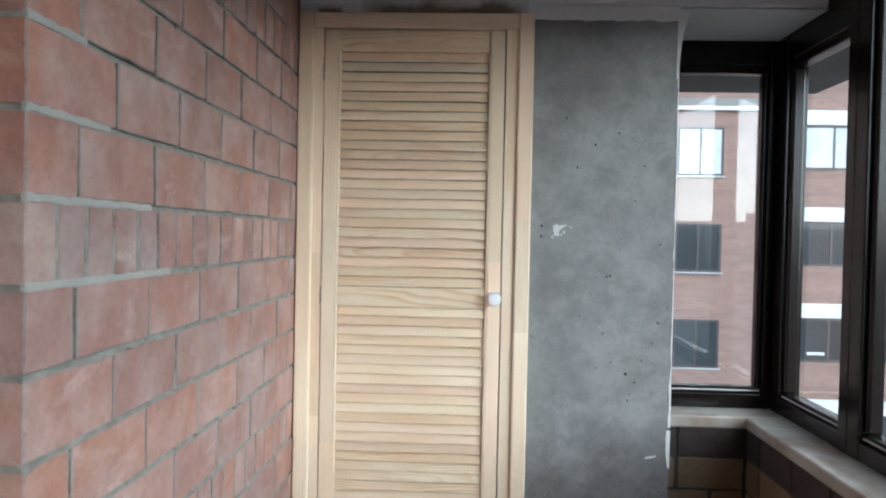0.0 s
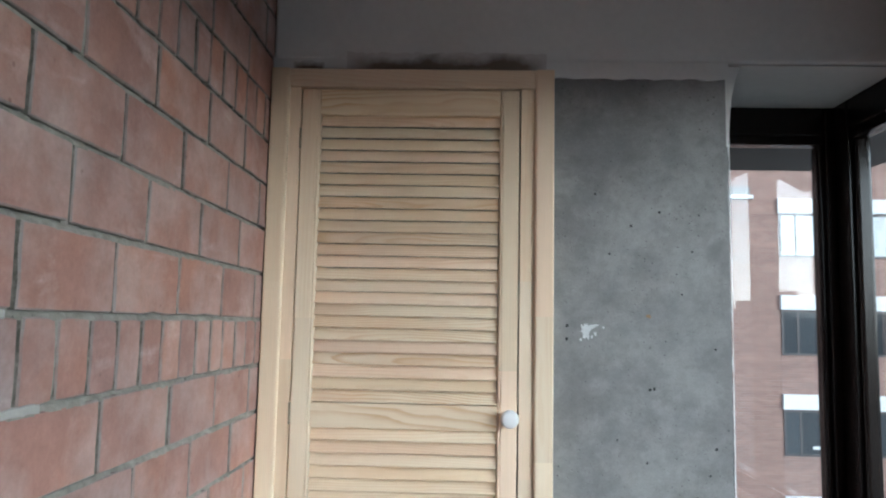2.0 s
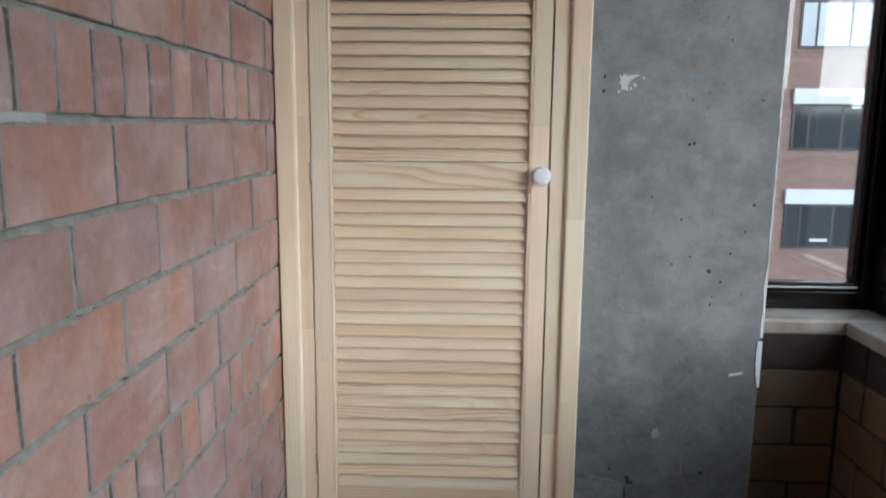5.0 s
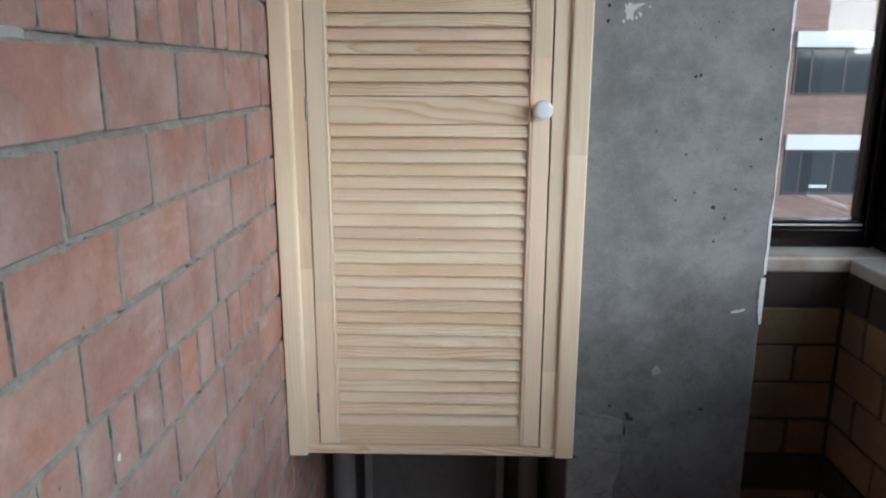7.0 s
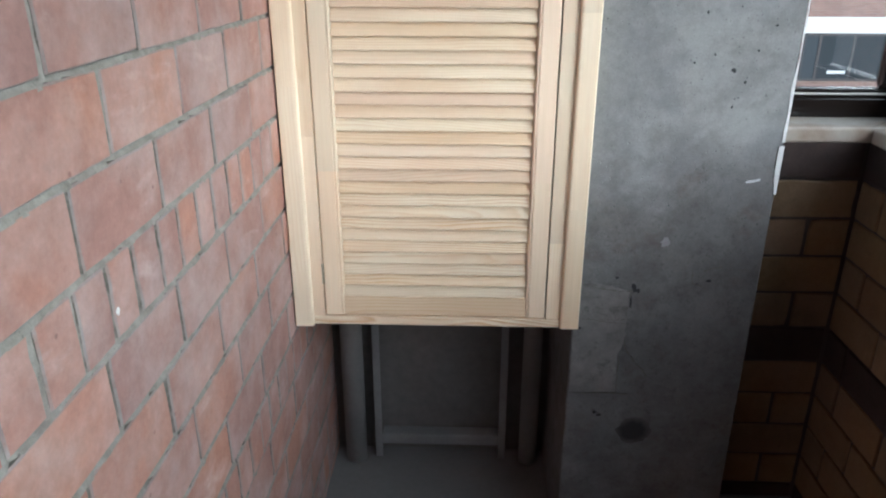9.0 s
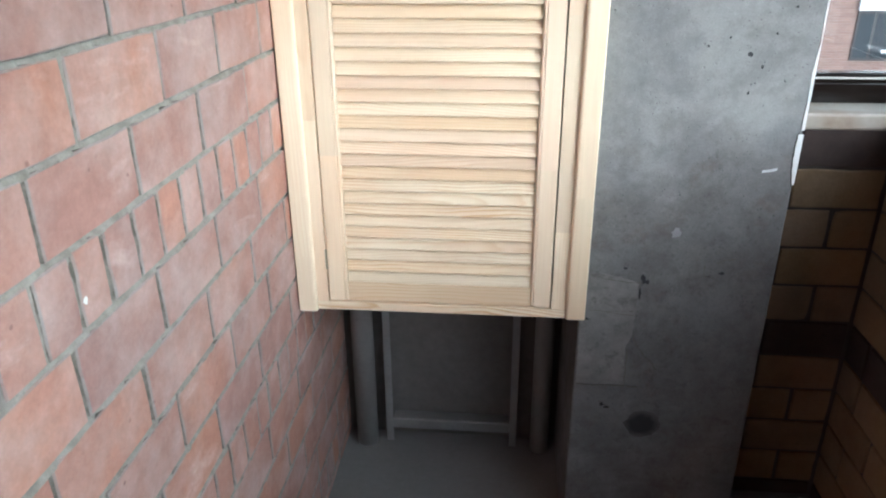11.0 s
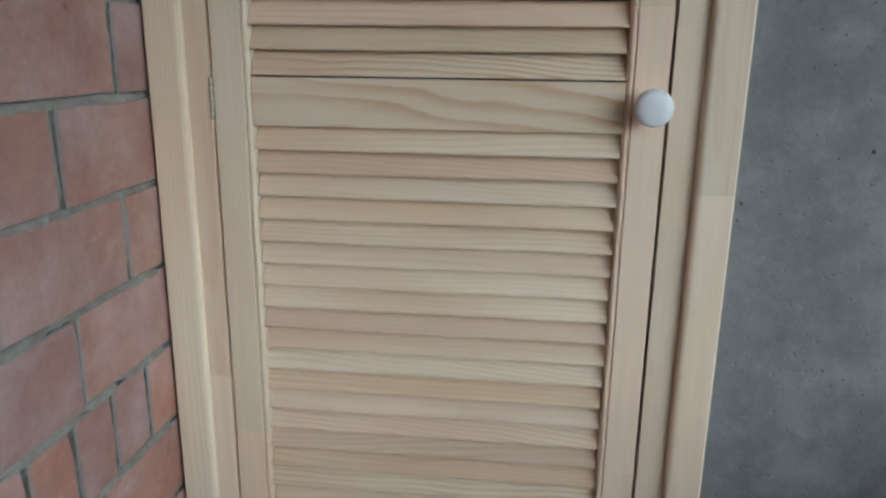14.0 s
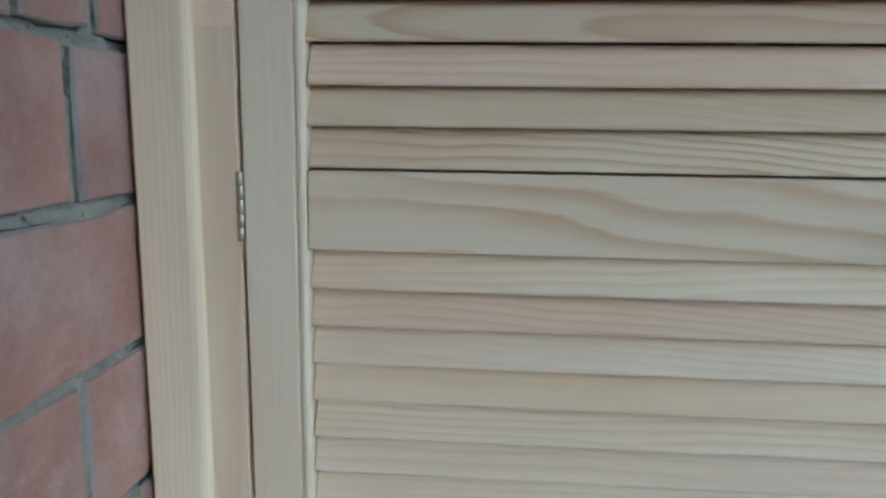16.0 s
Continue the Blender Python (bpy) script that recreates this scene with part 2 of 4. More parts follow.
def plain_material(name, base, roughness=0.6, metallic=0.0, variation=0.12, grain=60, bump=0.1):
    k = Mat(name, roughness, metallic)
    big, fine = k.noise(grain / 12, 4), k.noise(grain, 4, 0.6)
    c = k.vary(base, big, variation * 1.6)
    k.color(k.vary(c, fine, variation))
    k.bump(fine, bump, 0.002)
    return k.m


def glass_material():
    k = Mat("window_glass")
    k.n.remove(k.b)
    f = k.n.new("ShaderNodeFresnel")
    f.inputs["IOR"].default_value = 1.52
    two = k.math("MINIMUM", k.math("MULTIPLY", f.outputs[0], 5.0), k.math("MULTIPLY_ADD", f.outputs[0], 0.7, 0.095))
    clear, gloss, mx = k.n.new("ShaderNodeBsdfTransparent"), k.n.new("ShaderNodeBsdfGlossy"), k.n.new("ShaderNodeMixShader")
    clear.inputs["Color"].default_value = (0.93, 0.95, 0.94, 1)
    gloss.inputs["Roughness"].default_value = 0.0
    k.l.new(two, mx.inputs[0])
    k.l.new(clear.outputs[0], mx.inputs[1])
    k.l.new(gloss.outputs[0], mx.inputs[2])
    k.l.new(mx.outputs[0], k.n["Material Output"].inputs["Surface"])
    return k.m


BRICK = brick_material("red_brick", (0.405, 0.226, 0.184), (0.30, 0.160, 0.130), (0.52, 0.41, 0.375), 0.5)
BRICK_RIM = brick_material("red_brick_rim", (0.35, 0.225, 0.20), (0.25, 0.15, 0.13), (0.45, 0.385, 0.365), 0.6, 0.16, 0.75)
BRICK_SMEARED = brick_material("red_brick_smeared_with_mortar", (0.39, 0.224, 0.19), (0.29, 0.162, 0.137), (0.47, 0.385, 0.35), 0.7, 0.16, 0.10)
TAN_BRICK = brick_material("tan_brick", (0.275, 0.184, 0.106), (0.21, 0.135, 0.074), (0.34, 0.24, 0.155), 0.3)
DARK_BRICK = brick_material("dark_brick", (0.075, 0.05, 0.042), (0.05, 0.034, 0.03), (0.11, 0.08, 0.07), 0.2)
k = Mat("grey_mortar", 0.95)
lump, sand = k.noise(28, 5, 0.65), k.noise(320, 4, 0.7)
c = k.mix(k.ramp(lump, (0.3, 0.0), (0.7, 1.0)), (0.200, 0.189, 0.160), (0.365, 0.345, 0.298))
c = k.mix(k.math("MULTIPLY", k.ramp(k.noise(11, 4, 0.6), (0.55, 0.0), (0.75, 1.0)), 0.5), c, (0.27, 0.225, 0.205))
grit = k.math("MULTIPLY", k.ramp(k.voronoi(130), (0.1, 1.0), (0.25, 0.0)), k.ramp(k.noise(40, 2), (0.45, 0.0), (0.6, 1.0)))
c = k.mix(k.math("MULTIPLY", grit, 0.3), c, (0.07, 0.068, 0.065))
k.color(k.vary(c, sand, 0.5))
k.bump(k.math("SUBTRACT", k.math("ADD", lump, k.math("MULTIPLY", sand, 0.4)), grit), 0.9, 0.004)
MORTAR = k.m
PALE_MORTAR = plain_material("pale_mortar", (0.40, 0.385, 0.355), 0.95, 0, 0.3, 110, 0.8)
k = Mat("mortar_crust", 0.95)
c = k.mix(k.ramp(k.noise(26, 5, 0.7), (0.42, 0.0), (0.6, 1.0)), (0.125, 0.115, 0.094), (0.27, 0.252, 0.215))
k.color(k.vary(c, k.noise(160, 4, 0.7), 0.4))
k.bump(k.noise(110, 5, 0.7), 0.8, 0.003)
JOINT_DIRT = k.m
DARK_MORTAR = plain_material("dark_mortar", (0.09, 0.075, 0.065), 0.95, 0, 0.25, 150, 0.6)
PINE_X, PINE_Z = pine_material("pine_across", "x", 0.22, 0.8, 0.0068, 0.14, 0.007, 0.72, 0.34, 0.16), pine_material("pine_upright", "z", 0.04, 0.22, 0.0055, 0.02, 0.003, 0.6, 0.22, 0.15)
PINE_BOLD = pine_material("pine_bold_grain", "x", 0.72, 0.72, 0.026, -0.15, 0.02, 0.1)
CONCRETE = concrete_material()
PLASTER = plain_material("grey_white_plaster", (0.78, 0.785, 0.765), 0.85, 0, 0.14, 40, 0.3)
DARKER_PLASTER = plain_material("darker_grey_plaster", (0.50, 0.48, 0.45), 0.9, 0, 0.16, 30, 0.3)
SLAB_GREY = plain_material("dark_slab_concrete", (0.15, 0.143, 0.132), 0.9, 0, 0.25, 20, 0.4)
SCREED = plain_material("dusty_screed", (0.25, 0.243, 0.232), 0.9, 0, 0.25, 50, 0.5)
NICHE_RENDER = plain_material("dark_render", (0.185, 0.172, 0.160), 0.9, 0, 0.5, 30, 0.6)
PROFILE = plain_material("dark_brown_profile", (0.010, 0.0065, 0.005), 0.2, 0, 0.1, 200, 0.02)
PROFILE.node_tree.nodes["Principled BSDF"].inputs["Specular IOR Level"].default_value = 0.28
k = Mat("sill_board", 0.16)
# brown blotches: stains, and the brick's reflection put into the colour
blot = k.ramp(k.noise(4.5, 4, 0.55, None, 0.4), (0.45, 0.0), (0.7, 1.0))
k.color(k.vary(k.mix(k.math("MULTIPLY", blot, 0.85), (0.66, 0.61, 0.53), (0.38, 0.255, 0.165)), k.noise(70, 4, 0.6), 0.18))
k.rough(k.math("MULTIPLY_ADD", blot, 0.15, 0.12))
k.bump(k.noise(30, 3), 0.04, 0.002)
SILL = k.m
GASKET = plain_material("pale_bead", (0.55, 0.53, 0.50), 0.5, 0, 0.1, 80, 0.05)
PORCELAIN = plain_material("white_porcelain", (0.90, 0.90, 0.90), 0.16, 0, 0.02, 50, 0.0)
BRASS = plain_material("brushed_brass", (0.50, 0.45, 0.34), 0.5, 1.0, 0.2, 300, 0.1)
STEEL = plain_material("galvanised_steel", (0.38, 0.375, 0.365), 0.55, 0.5, 0.35, 90, 0.1)
PIPE = plain_material("grey_plastic_pipe", (0.36, 0.35, 0.335), 0.55, 0, 0.3, 60, 0.05)
k = Mat("smudged_plaster", 0.9)
gen = k.n.new("ShaderNodeSeparateXYZ")
k.l.new(k.tc.outputs["Generated"], gen.inputs[0])
ends = k.math("MULTIPLY", k.ramp(gen.outputs[0], (0.0, 0.0), (0.14, 1.0)), k.ramp(gen.outputs[0], (0.9, 1.0), (1.0, 0.0)))
body = k.math("ADD", k.math("SUBTRACT", 1.15, gen.outputs[2]), k.math("MULTIPLY_ADD", k.noise(9, 5, 0.6), 1.3, -0.6))
body = k.math("MULTIPLY", k.ramp(body, (0.35, 0.0), (0.75, 1.0)), ends)
k.color(k.vary(k.mix(body, (0.66, 0.65, 0.63), (0.21, 0.175, 0.14)), k.noise(160, 4, 0.7), 0.2))
k.bump(k.noise(120, 5, 0.7), 0.5, 0.003)
SMUDGE = k.m
WHITE_PUTTY = plain_material("white_putty", (0.72, 0.72, 0.71), 0.8, 0, 0.15, 150, 0.5)
SMEAR = plain_material("thin_white_putty", (0.55, 0.56, 0.57), 0.85, 0, 0.35, 260, 0.6)
THIN_PUTTY = plain_material("worn_putty_dab", (0.27, 0.27, 0.27), 0.85, 0, 0.35, 200, 0.5)
# near-black for thin patches: the shade inside pits, put into the colour
PIT = plain_material("pit_shadow", (0.035, 0.035, 0.036), 0.95, 0, 0.3, 300, 0.3)
k = Mat("soot_on_concrete", 0.85)
gen = k.n.new("ShaderNodeVectorMath")
gen.operation = "DISTANCE"
k.l.new(k.tc.outputs["Generated"], gen.inputs[0])
gen.inputs[1].default_value = (0.5, 0.0, 0.5)
edge = k.math("ADD", gen.outputs["Value"], k.math("MULTIPLY_ADD", k.noise(45, 5, 0.7), 0.3, -0.15))
k.color(k.vary(k.mix(k.ramp(edge, (0.3, 1.0), (0.52, 0.0)), (0.12, 0.113, 0.105), (0.034, 0.033, 0.034)), k.noise(240, 3, 0.6), 0.5))
SOOT = k.m
k = Mat("patched_concrete", 0.9)
c = k.mix(k.ramp(k.noise(9, 6, 0.7), (0.32, 0.0), (0.66, 1.0)), (0.150, 0.143, 0.135), (0.262, 0.250, 0.235))
c = k.mix(k.math("MULTIPLY", k.ramp(k.noise(24, 6, 0.75), (0.54, 0.0), (0.66, 1.0)), 0.6), c, (0.09, 0.084, 0.078))
k.color(k.vary(c, k.noise(220, 3, 0.6), 0.45))
k.bump(k.math("ADD", k.noise(24, 6, 0.75), k.math("MULTIPLY", k.noise(160, 4, 0.6), 0.4)), 0.5, 0.004)
PATCHED = k.m
STAIN = plain_material("damp_render", (0.13, 0.118, 0.10), 0.9, 0, 0.3, 120, 0.6)
GLASS = glass_material()
k = Mat("clear_glass_rest")
k.n.remove(k.b)
through_glass = k.n.new("ShaderNodeBsdfTransparent")
k.l.new(through_glass.outputs[0], k.n["Material Output"].inputs["Surface"])
GLASS_CLEAR = k.m

# facade materials
k = Mat("facade_brick", 0.85)
n = k.n.new("ShaderNodeTexBrick")
k.l.new(k.mapping((1, 1, 1)), n.inputs["Vector"])
n.inputs["Scale"].default_value = 1.0
n.inputs["Brick Width"].default_value, n.inputs["Row Height"].default_value, n.inputs["Mortar Size"].default_value = 0.26, 0.075, 0.006
n.inputs["Color1"].default_value, n.inputs["Color2"].default_value = (0.27, 0.158, 0.128, 1), (0.215, 0.124, 0.1, 1)
n.inputs["Mortar"].default_value = (0.30, 0.25, 0.22, 1)
flat = k.n.new("ShaderNodeCombineXYZ")
sep = k.n.new("ShaderNodeSeparateXYZ")
k.l.new(k.src, sep.inputs[0])
k.l.new(sep.outputs["X"], flat.inputs["X"])
k.l.new(sep.outputs["Z"], flat.inputs["Y"])
k.l.new(flat.outputs[0], n.inputs["Vector"])
bands = k.noise(0.6, 3, 0.6, k.mapping((0.6, 1, 5)))
k.color(k.vary(n.outputs["Color"], bands, 0.5))
FACADE = k.m
LINTEL = plain_material("white_lintel", (0.68, 0.68, 0.68), 0.6, 0, 0.08, 6, 0.1)
GREY_SILL = plain_material("grey_tin_sill", (0.42, 0.42, 0.43), 0.5, 0, 0.1, 6, 0.1)
FAR_FRAME = plain_material("far_window_frame", (0.05, 0.04, 0.04), 0.4, 0, 0.1, 20, 0.0)
k = Mat("far_pane", 0.06)
k.color(k.vary((0.045, 0.05, 0.055), k.random(), 0.8))
FAR_PANE = k.m
# pale panes of the upper floors: the sky's reflection put into the colour
k = Mat("far_pane_sky_tint", 0.06)
k.color(k.vary(k.vary((0.42, 0.44, 0.46), k.random(), 0.5), k.noise(2.5, 3), 0.6))
PALE_PANE = k.m
GREY_TOWN = plain_material("grey_town", (0.22, 0.20, 0.19), 0.9, 0, 0.3, 0.3, 0.0)
GROUND = plain_material("paved_yard", (0.15, 0.15, 0.145), 0.9, 0, 0.3, 2, 0.2)

# ---- the large structure ----
FLOOR_TOP, CEILING = -0.06, 2.98
SOFFIT = 2.74
WALL_END, NICHE_BACK = -1.515, 0.53
# the end is out of view, set far back to light the door
BACK_END = -4.36
COL_X0, COL_X1, COL_Y = 0.797, 1.306, 0.034
PAR_Y, PAR_X = 0.29, 1.665
SILL_TOP = 1.285

floor = part("floor", box(-0.8, 2.0, BACK_END, 0.75, -0.3, FLOOR_TOP), SCREED)
tagged(floor, "bare grey dusty screed floor of the loggia", "floor", kind="structure")
# ceiling toned darker to throw less light on the wall tops
ceiling = part("ceiling", box(-0.8, 2.0, BACK_END, 0.04, CEILING, CEILING + 0.15), DARKER_PLASTER)
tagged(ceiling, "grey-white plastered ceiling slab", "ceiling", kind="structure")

# plastered beam over the cupboard and the end window
beam = part("beam", box(0.0, 1.80, 0.022, 0.62, SOFFIT, CEILING + 0.15, 0.012, 3), PLASTER)
tagged(beam, "grey-white plastered beam above the cupboard and column", "beam", kind="structure")

# thin plate that makes the beam's underside darker than its face
soffit = part("soffit", box(COL_X1 + 0.001, 1.798, 0.026, 0.60, SOFFIT - 0.005, SOFFIT - 0.0005), DARKER_PLASTER)
tagged(soffit, "darker grey underside of the beam by the window", "beam", kind="structure")

column = part("column", box(COL_X0, COL_X1, COL_Y, 0.60, FLOOR_TOP, SOFFIT, 0.004, 1), CONCRETE)
tagged(column, "bare cast concrete column with pits and smears", "column", kind="structure")

wall_back = part("wall_back", box(-0.8, 2.0, BACK_END - 0.2, BACK_END, FLOOR_TOP, CEILING + 0.15), BRICK)
tagged(wall_back, "plain red brick end wall of the loggia", "wall", kind="structure")
wall_door_side = part("wall_door_side", box(-0.8, -0.26, BACK_END, WALL_END + 0.012, FLOOR_TOP, CEILING), BRICK)
tagged(wall_door_side, "plain red brick wall behind the brick pier", "wall", kind="structure")
niche_wall = part("niche_wall", box(-0.02, COL_X0, NICHE_BACK, 0.60, FLOOR_TOP, SOFFIT), NICHE_RENDER)
tagged(niche_wall, "dark grey rendered back wall of the niche", "wall", kind="structure")

# ---- the cupboard: casing, jambs, louvred door ----
CX0, CX1, CZ0, CZ1 = 0.002, 0.813, 0.760, 2.708
cupboard = thing("louvred_cupboard", (0.0, 0.0, CZ0), "built-in pine cupboard with a closed louvred door and white knob", "cupboard")


def under(ob, parent):
    """Hang a mesh, built in world places, under a parent without moving it."""
    bpy.context.view_layer.update()
    ob.parent = parent
    ob.matrix_parent_inverse = parent.matrix_world.inverted()
    return ob


def centred(ob, place):
    """Move a mesh's origin to a place, so that textures start there."""
    ob.data.transform(Matrix.Translation(-Vector(place)))
    ob.location = place
    return ob


def wood(name, bm, material, parent, place, label=""):
    return under(centred(part(name, bm, material, None, label), place), parent)


def casing_outline(flip):
    """Section of a casing board, outer edge to inner edge: flat face, rounded nose, step back."""
    w = 0.055
    pts = [(0.002, 0.033), (0.002, 0.003), (0.005, 0.0), (w - 0.0085, 0.0), (w - 0.0045, 0.0009), (w - 0.002, 0.0026), (w - 0.0006, 0.005), (w - 0.0002, 0.010), (w, 0.016), (w, 0.033)]
    return [((CX1 - x) if flip else (CX0 + x), y) for x, y in pts]


def boards(name, outline, z0, z1, cuts, parent):
    """One upright board, finger-jointed from lengths of different pine, each its own piece."""
    zs = [z0, *cuts, z1]
    for a, b in zip(zs, zs[1:]):
        ob = centred(part(name, extrude_outline(outline, "z", a, b), PINE_Z), (outline[0][0], 0, a + 0.3 * (b - a)))
        under(ob, parent)


boards("casing", casing_outline(False), CZ0, CZ1, (0.93, 1.44, 2.095), cupboard)
boards("casing", casing_outline(True), CZ0 + 0.004, CZ1, (1.12, 1.62, 2.010), cupboard)
wood("head", box(CX0 + 0.055, CX1 - 0.055, 0.004, 0.085, 2.654, CZ1, 0.002), PINE_X, cupboard, (0.4, 0, 2.66))
wood("frame_sill", box(CX0 + 0.055, CX1 - 0.055, 0.010, 0.085, CZ0 + 0.002, 0.789, 0.003, 2), PINE_X, cupboard, (0.3, 0, 0.77))
DX0, DX1, DZ0, DZ1 = 0.0925, 0.714, 0.793, 2.650
JL, JR = (CX0 + 0.055, DX0 - 0.003), (DX1 + 0.0042, CX1 - 0.055)
# unseen board, added to keep the cupboard dark behind the slats
wood("bottom_board", box(0.004, COL_X0 - 0.002, 0.087, NICHE_BACK - 0.002, CZ0 + 0.004, CZ0 + 0.022, 0.001), PINE_X, cupboard, (0.4, 0.2, CZ0))
boards("jamb", [(JL[0], 0.011), (JL[1], 0.011), (JL[1], 0.085), (JL[0], 0.085)], 0.789, 2.654, (1.31, 1.88), cupboard)
boards("jamb", [(JR[0], 0.011), (JR[1], 0.011), (JR[1], 0.085), (JR[0], 0.085)], 0.789, 2.654, (1.02, 1.572, 2.107), cupboard)

door = new("door")
door.empty_display_size = 0.1
door.location = (0, 0, 0)
door.parent = cupboard
door.matrix_parent_inverse = Matrix.Translation(cupboard.location).inverted()
door["label"] = "closed louvred pine door with slanting slats"
DF, DB = 0.013, 0.042
STILE = 0.0545
SX0, SX1 = DX0 + STILE, DX1 - STILE


def dpart(name, bm, material, place, label=""):
    ob = centred(part(name, bm, material, None, label), place)
    ob.parent = door
    return ob


def stile_outline(left):
    s = [(0, DB), (0, DF + 0.002), (0.002, DF), (STILE - 0.0105, DF), (STILE - 0.0095, DF + 0.003), (STILE - 0.0085, DF + 0.003), (STILE - 0.007, DF + 0.0008), (STILE - 0.004, DF + 0.0004), (STILE - 0.0015, DF + 0.0022), (STILE, DF + 0.006), (STILE, DB)]
    return [((DX0 + x) if left else (DX1 - x), y) for x, y in s]


bpy.context.view_layer.update()
boards("stile", stile_outline(True), DZ0, DZ1, (1.217, 1.995), door)
boards("stile", stile_outline(False), DZ0, DZ1, (1.189, 1.86), door)
dpart("top_rail", box(SX0, SX1, DF + 0.002, DB, 2.576, DZ1, 0.001), PINE_X, (0.35, 0, 2.58))
dpart("lock_rail", box(SX0, SX1, DF + 0.0025, DB, 1.697, 1.7645, 0.001), PINE_BOLD, (0.31, 0, 1.70))
dpart("bottom_rail", box(SX0, SX1, DF + 0.002, DB, DZ0, 0.850, 0.001), PINE_X, (0.45, 0, 0.8))


def slat_mesh(width):
    """A slat 6 mm thick that slopes down to the front, with a rounded front edge; its origin on its front lower edge."""
    run, rise = 0.0190, 0.0340
    pts = [(0.0, 0.0022), (0.0006, 0.0006), (0.002, 0.0), (0.006, 0.0004), (run + 0.002, rise - 0.0045), (run, rise - 0.0005), (run - 0.002, rise), (0.0008, 0.0045)]
    bm = extrude_outline([(a, b) for a, b in pts], "x", -width / 2, width / 2)
    me = bpy.data.meshes.new("slat")
    bm.to_mesh(me)
    bm.free()
    me.materials.append(PINE_X)
    return me


SLAT = slat_mesh(SX1 - SX0 - 0.002)


def slats(z0, z1, count):
    step = (z1 - z0) / count
    for i in range(count):
        ob = new("slat", SLAT)
        ob.location = ((SX0 + SX1) / 2 + random.uniform(-0.0008, 0.0008), DF + 0.0035 + random.uniform(-0.0006, 0.0006), z0 + i * step + random.uniform(-0.0006, 0.0006))
        ob.rotation_euler = (radians(random.uniform(-0.3, 0.1)), 0, 0)
        ob.parent = door


slats(0.850, 1.697, 25)
slats(1.767, 2.576, 24)

# white knob on the stile
knob = part("knob", lathe([(0.009, 0.0), (0.009, -0.012), (0.011, -0.016), (0.0205, -0.0185), (0.0238, -0.0215), (0.0248, -0.0255), (0.0246, -0.0295), (0.0228, -0.0330), (0.0190, -0.0350), (0.012, -0.0360), (0.004, -0.0363)], 32), PORCELAIN, None, "round white porcelain knob")
knob.location = (0.693, DF, 1.734)
knob.parent = door


def hinge(z):
    """A small butt hinge: a knuckle of five barrels in the gap between jamb and stile, with the edge of a leaf."""
    bm = bmesh.new()
    for i in range(5):
        h = i * 0.0118
        one = lathe([(0.0028, h + 0.0001), (0.0031, h + 0.0005), (0.0031, h + 0.0113), (0.0028, h + 0.0117)], 12, "z")
        me = bpy.data.meshes.new("tmp")
        one.to_mesh(me)
        one.free()
        bm.from_mesh(me)
        bpy.data.meshes.remove(me)
    box(-0.0085, -0.001, 0.0005, 0.003, 0.0, 0.059, 0, 1, bm)
    ob = part("hinge", bm, BRASS, None, "small brass butt hinge")
    ob.location = (DX0 - 0.002, DF - 0.001, z - 0.0295)
    ob.parent = door


for z in (0.919, 1.7335, 2.505):
    hinge(z)

# ---- window frames, glass, sills ----
FR_Y, FR_X = 0.42, 1.80
GL_Z0, GL_Z1 = 1.370, 2.610


def pane_part(bm, along, inward, parent):
    """A sheet of glass: its room face carries the mirror of both faces, the rest lets all light through."""
    n = Vector((0, inward, 0)) if along == "x" else Vector((inward, 0, 0))
    bm.normal_update()
    for f in bm.faces:
        f.material_index = 0 if f.normal.dot(n) > 0.9 else 1
    ob = part("pane", bm, GLASS, parent)
    ob.data.materials.append(GLASS_CLEAR)
    return ob


def window(name, along, a0, a1, plane, inward, label, post0=0.05, post1=0.05, z0=SILL_TOP, z1=SOFFIT, g1=GL_Z1):
    """A fixed dark window in a wall: along 'x' or 'y', its inner face at plane, inward the way to the room (+1 or -1)."""
    w = thing(name, (0, 0, 0), label, "window", kind="structure")
    out = -inward

    def bx(u0, u1, d0, d1, v0, v1, bev=0.0, seg=1):
        p, q = sorted((plane + out * d0, plane + out * d1))
        return box(u0, u1, p, q, v0, v1, bev, seg) if along == "x" else box(p, q, u0, u1, v0, v1, bev, seg)
    for u, wd in ((a0, post0), (a1, -post1)):
        lo, hi = sorted((u, u + wd))
        part("frame_post", bx(lo, hi, 0, 0.07, z0, z1, 0.004, 2), PROFILE, w)
    lo, hi = a0 + post0, a1 - post1
    part("frame_sill", bx(lo, hi, 0.003, 0.07, z0, GL_Z0 - 0.026, 0.004, 2), PROFILE, w)
    part("frame_head", bx(lo, hi, 0.003, 0.07, g1 + 0.03, z1, 0.004, 2), PROFILE, w)
    for s0, s1, v0, v1 in ((lo, hi, GL_Z0 - 0.026, GL_Z0), (lo, hi, g1, g1 + 0.03), (lo, lo + 0.022, GL_Z0, g1), (hi - 0.022, hi, GL_Z0, g1)):
        part("glazing_bead", bx(s0, s1, 0.015, 0.065, v0, v1, 0.003 if s1 - s0 > 0.1 else 0.010, 3), PROFILE, w)
    g = pane_part(bx(lo + 0.01, hi - 0.01, 0.045, 0.049, GL_Z0 - 0.01, g1 + 0.01), along, inward, w)
    g.visible_shadow = False
    part("gasket", bx(lo + 0.004, hi - 0.004, 0.0115, 0.016, GL_Z0 - 0.017, GL_Z0 - 0.011, 0.001), GASKET, w, "pale sealing strip at the foot of the pane")
    return w


window("window_1", "x", 1.22, 1.80, FR_Y, -1, "dark brown fixed window in the end wall", 0.08, 0.031)
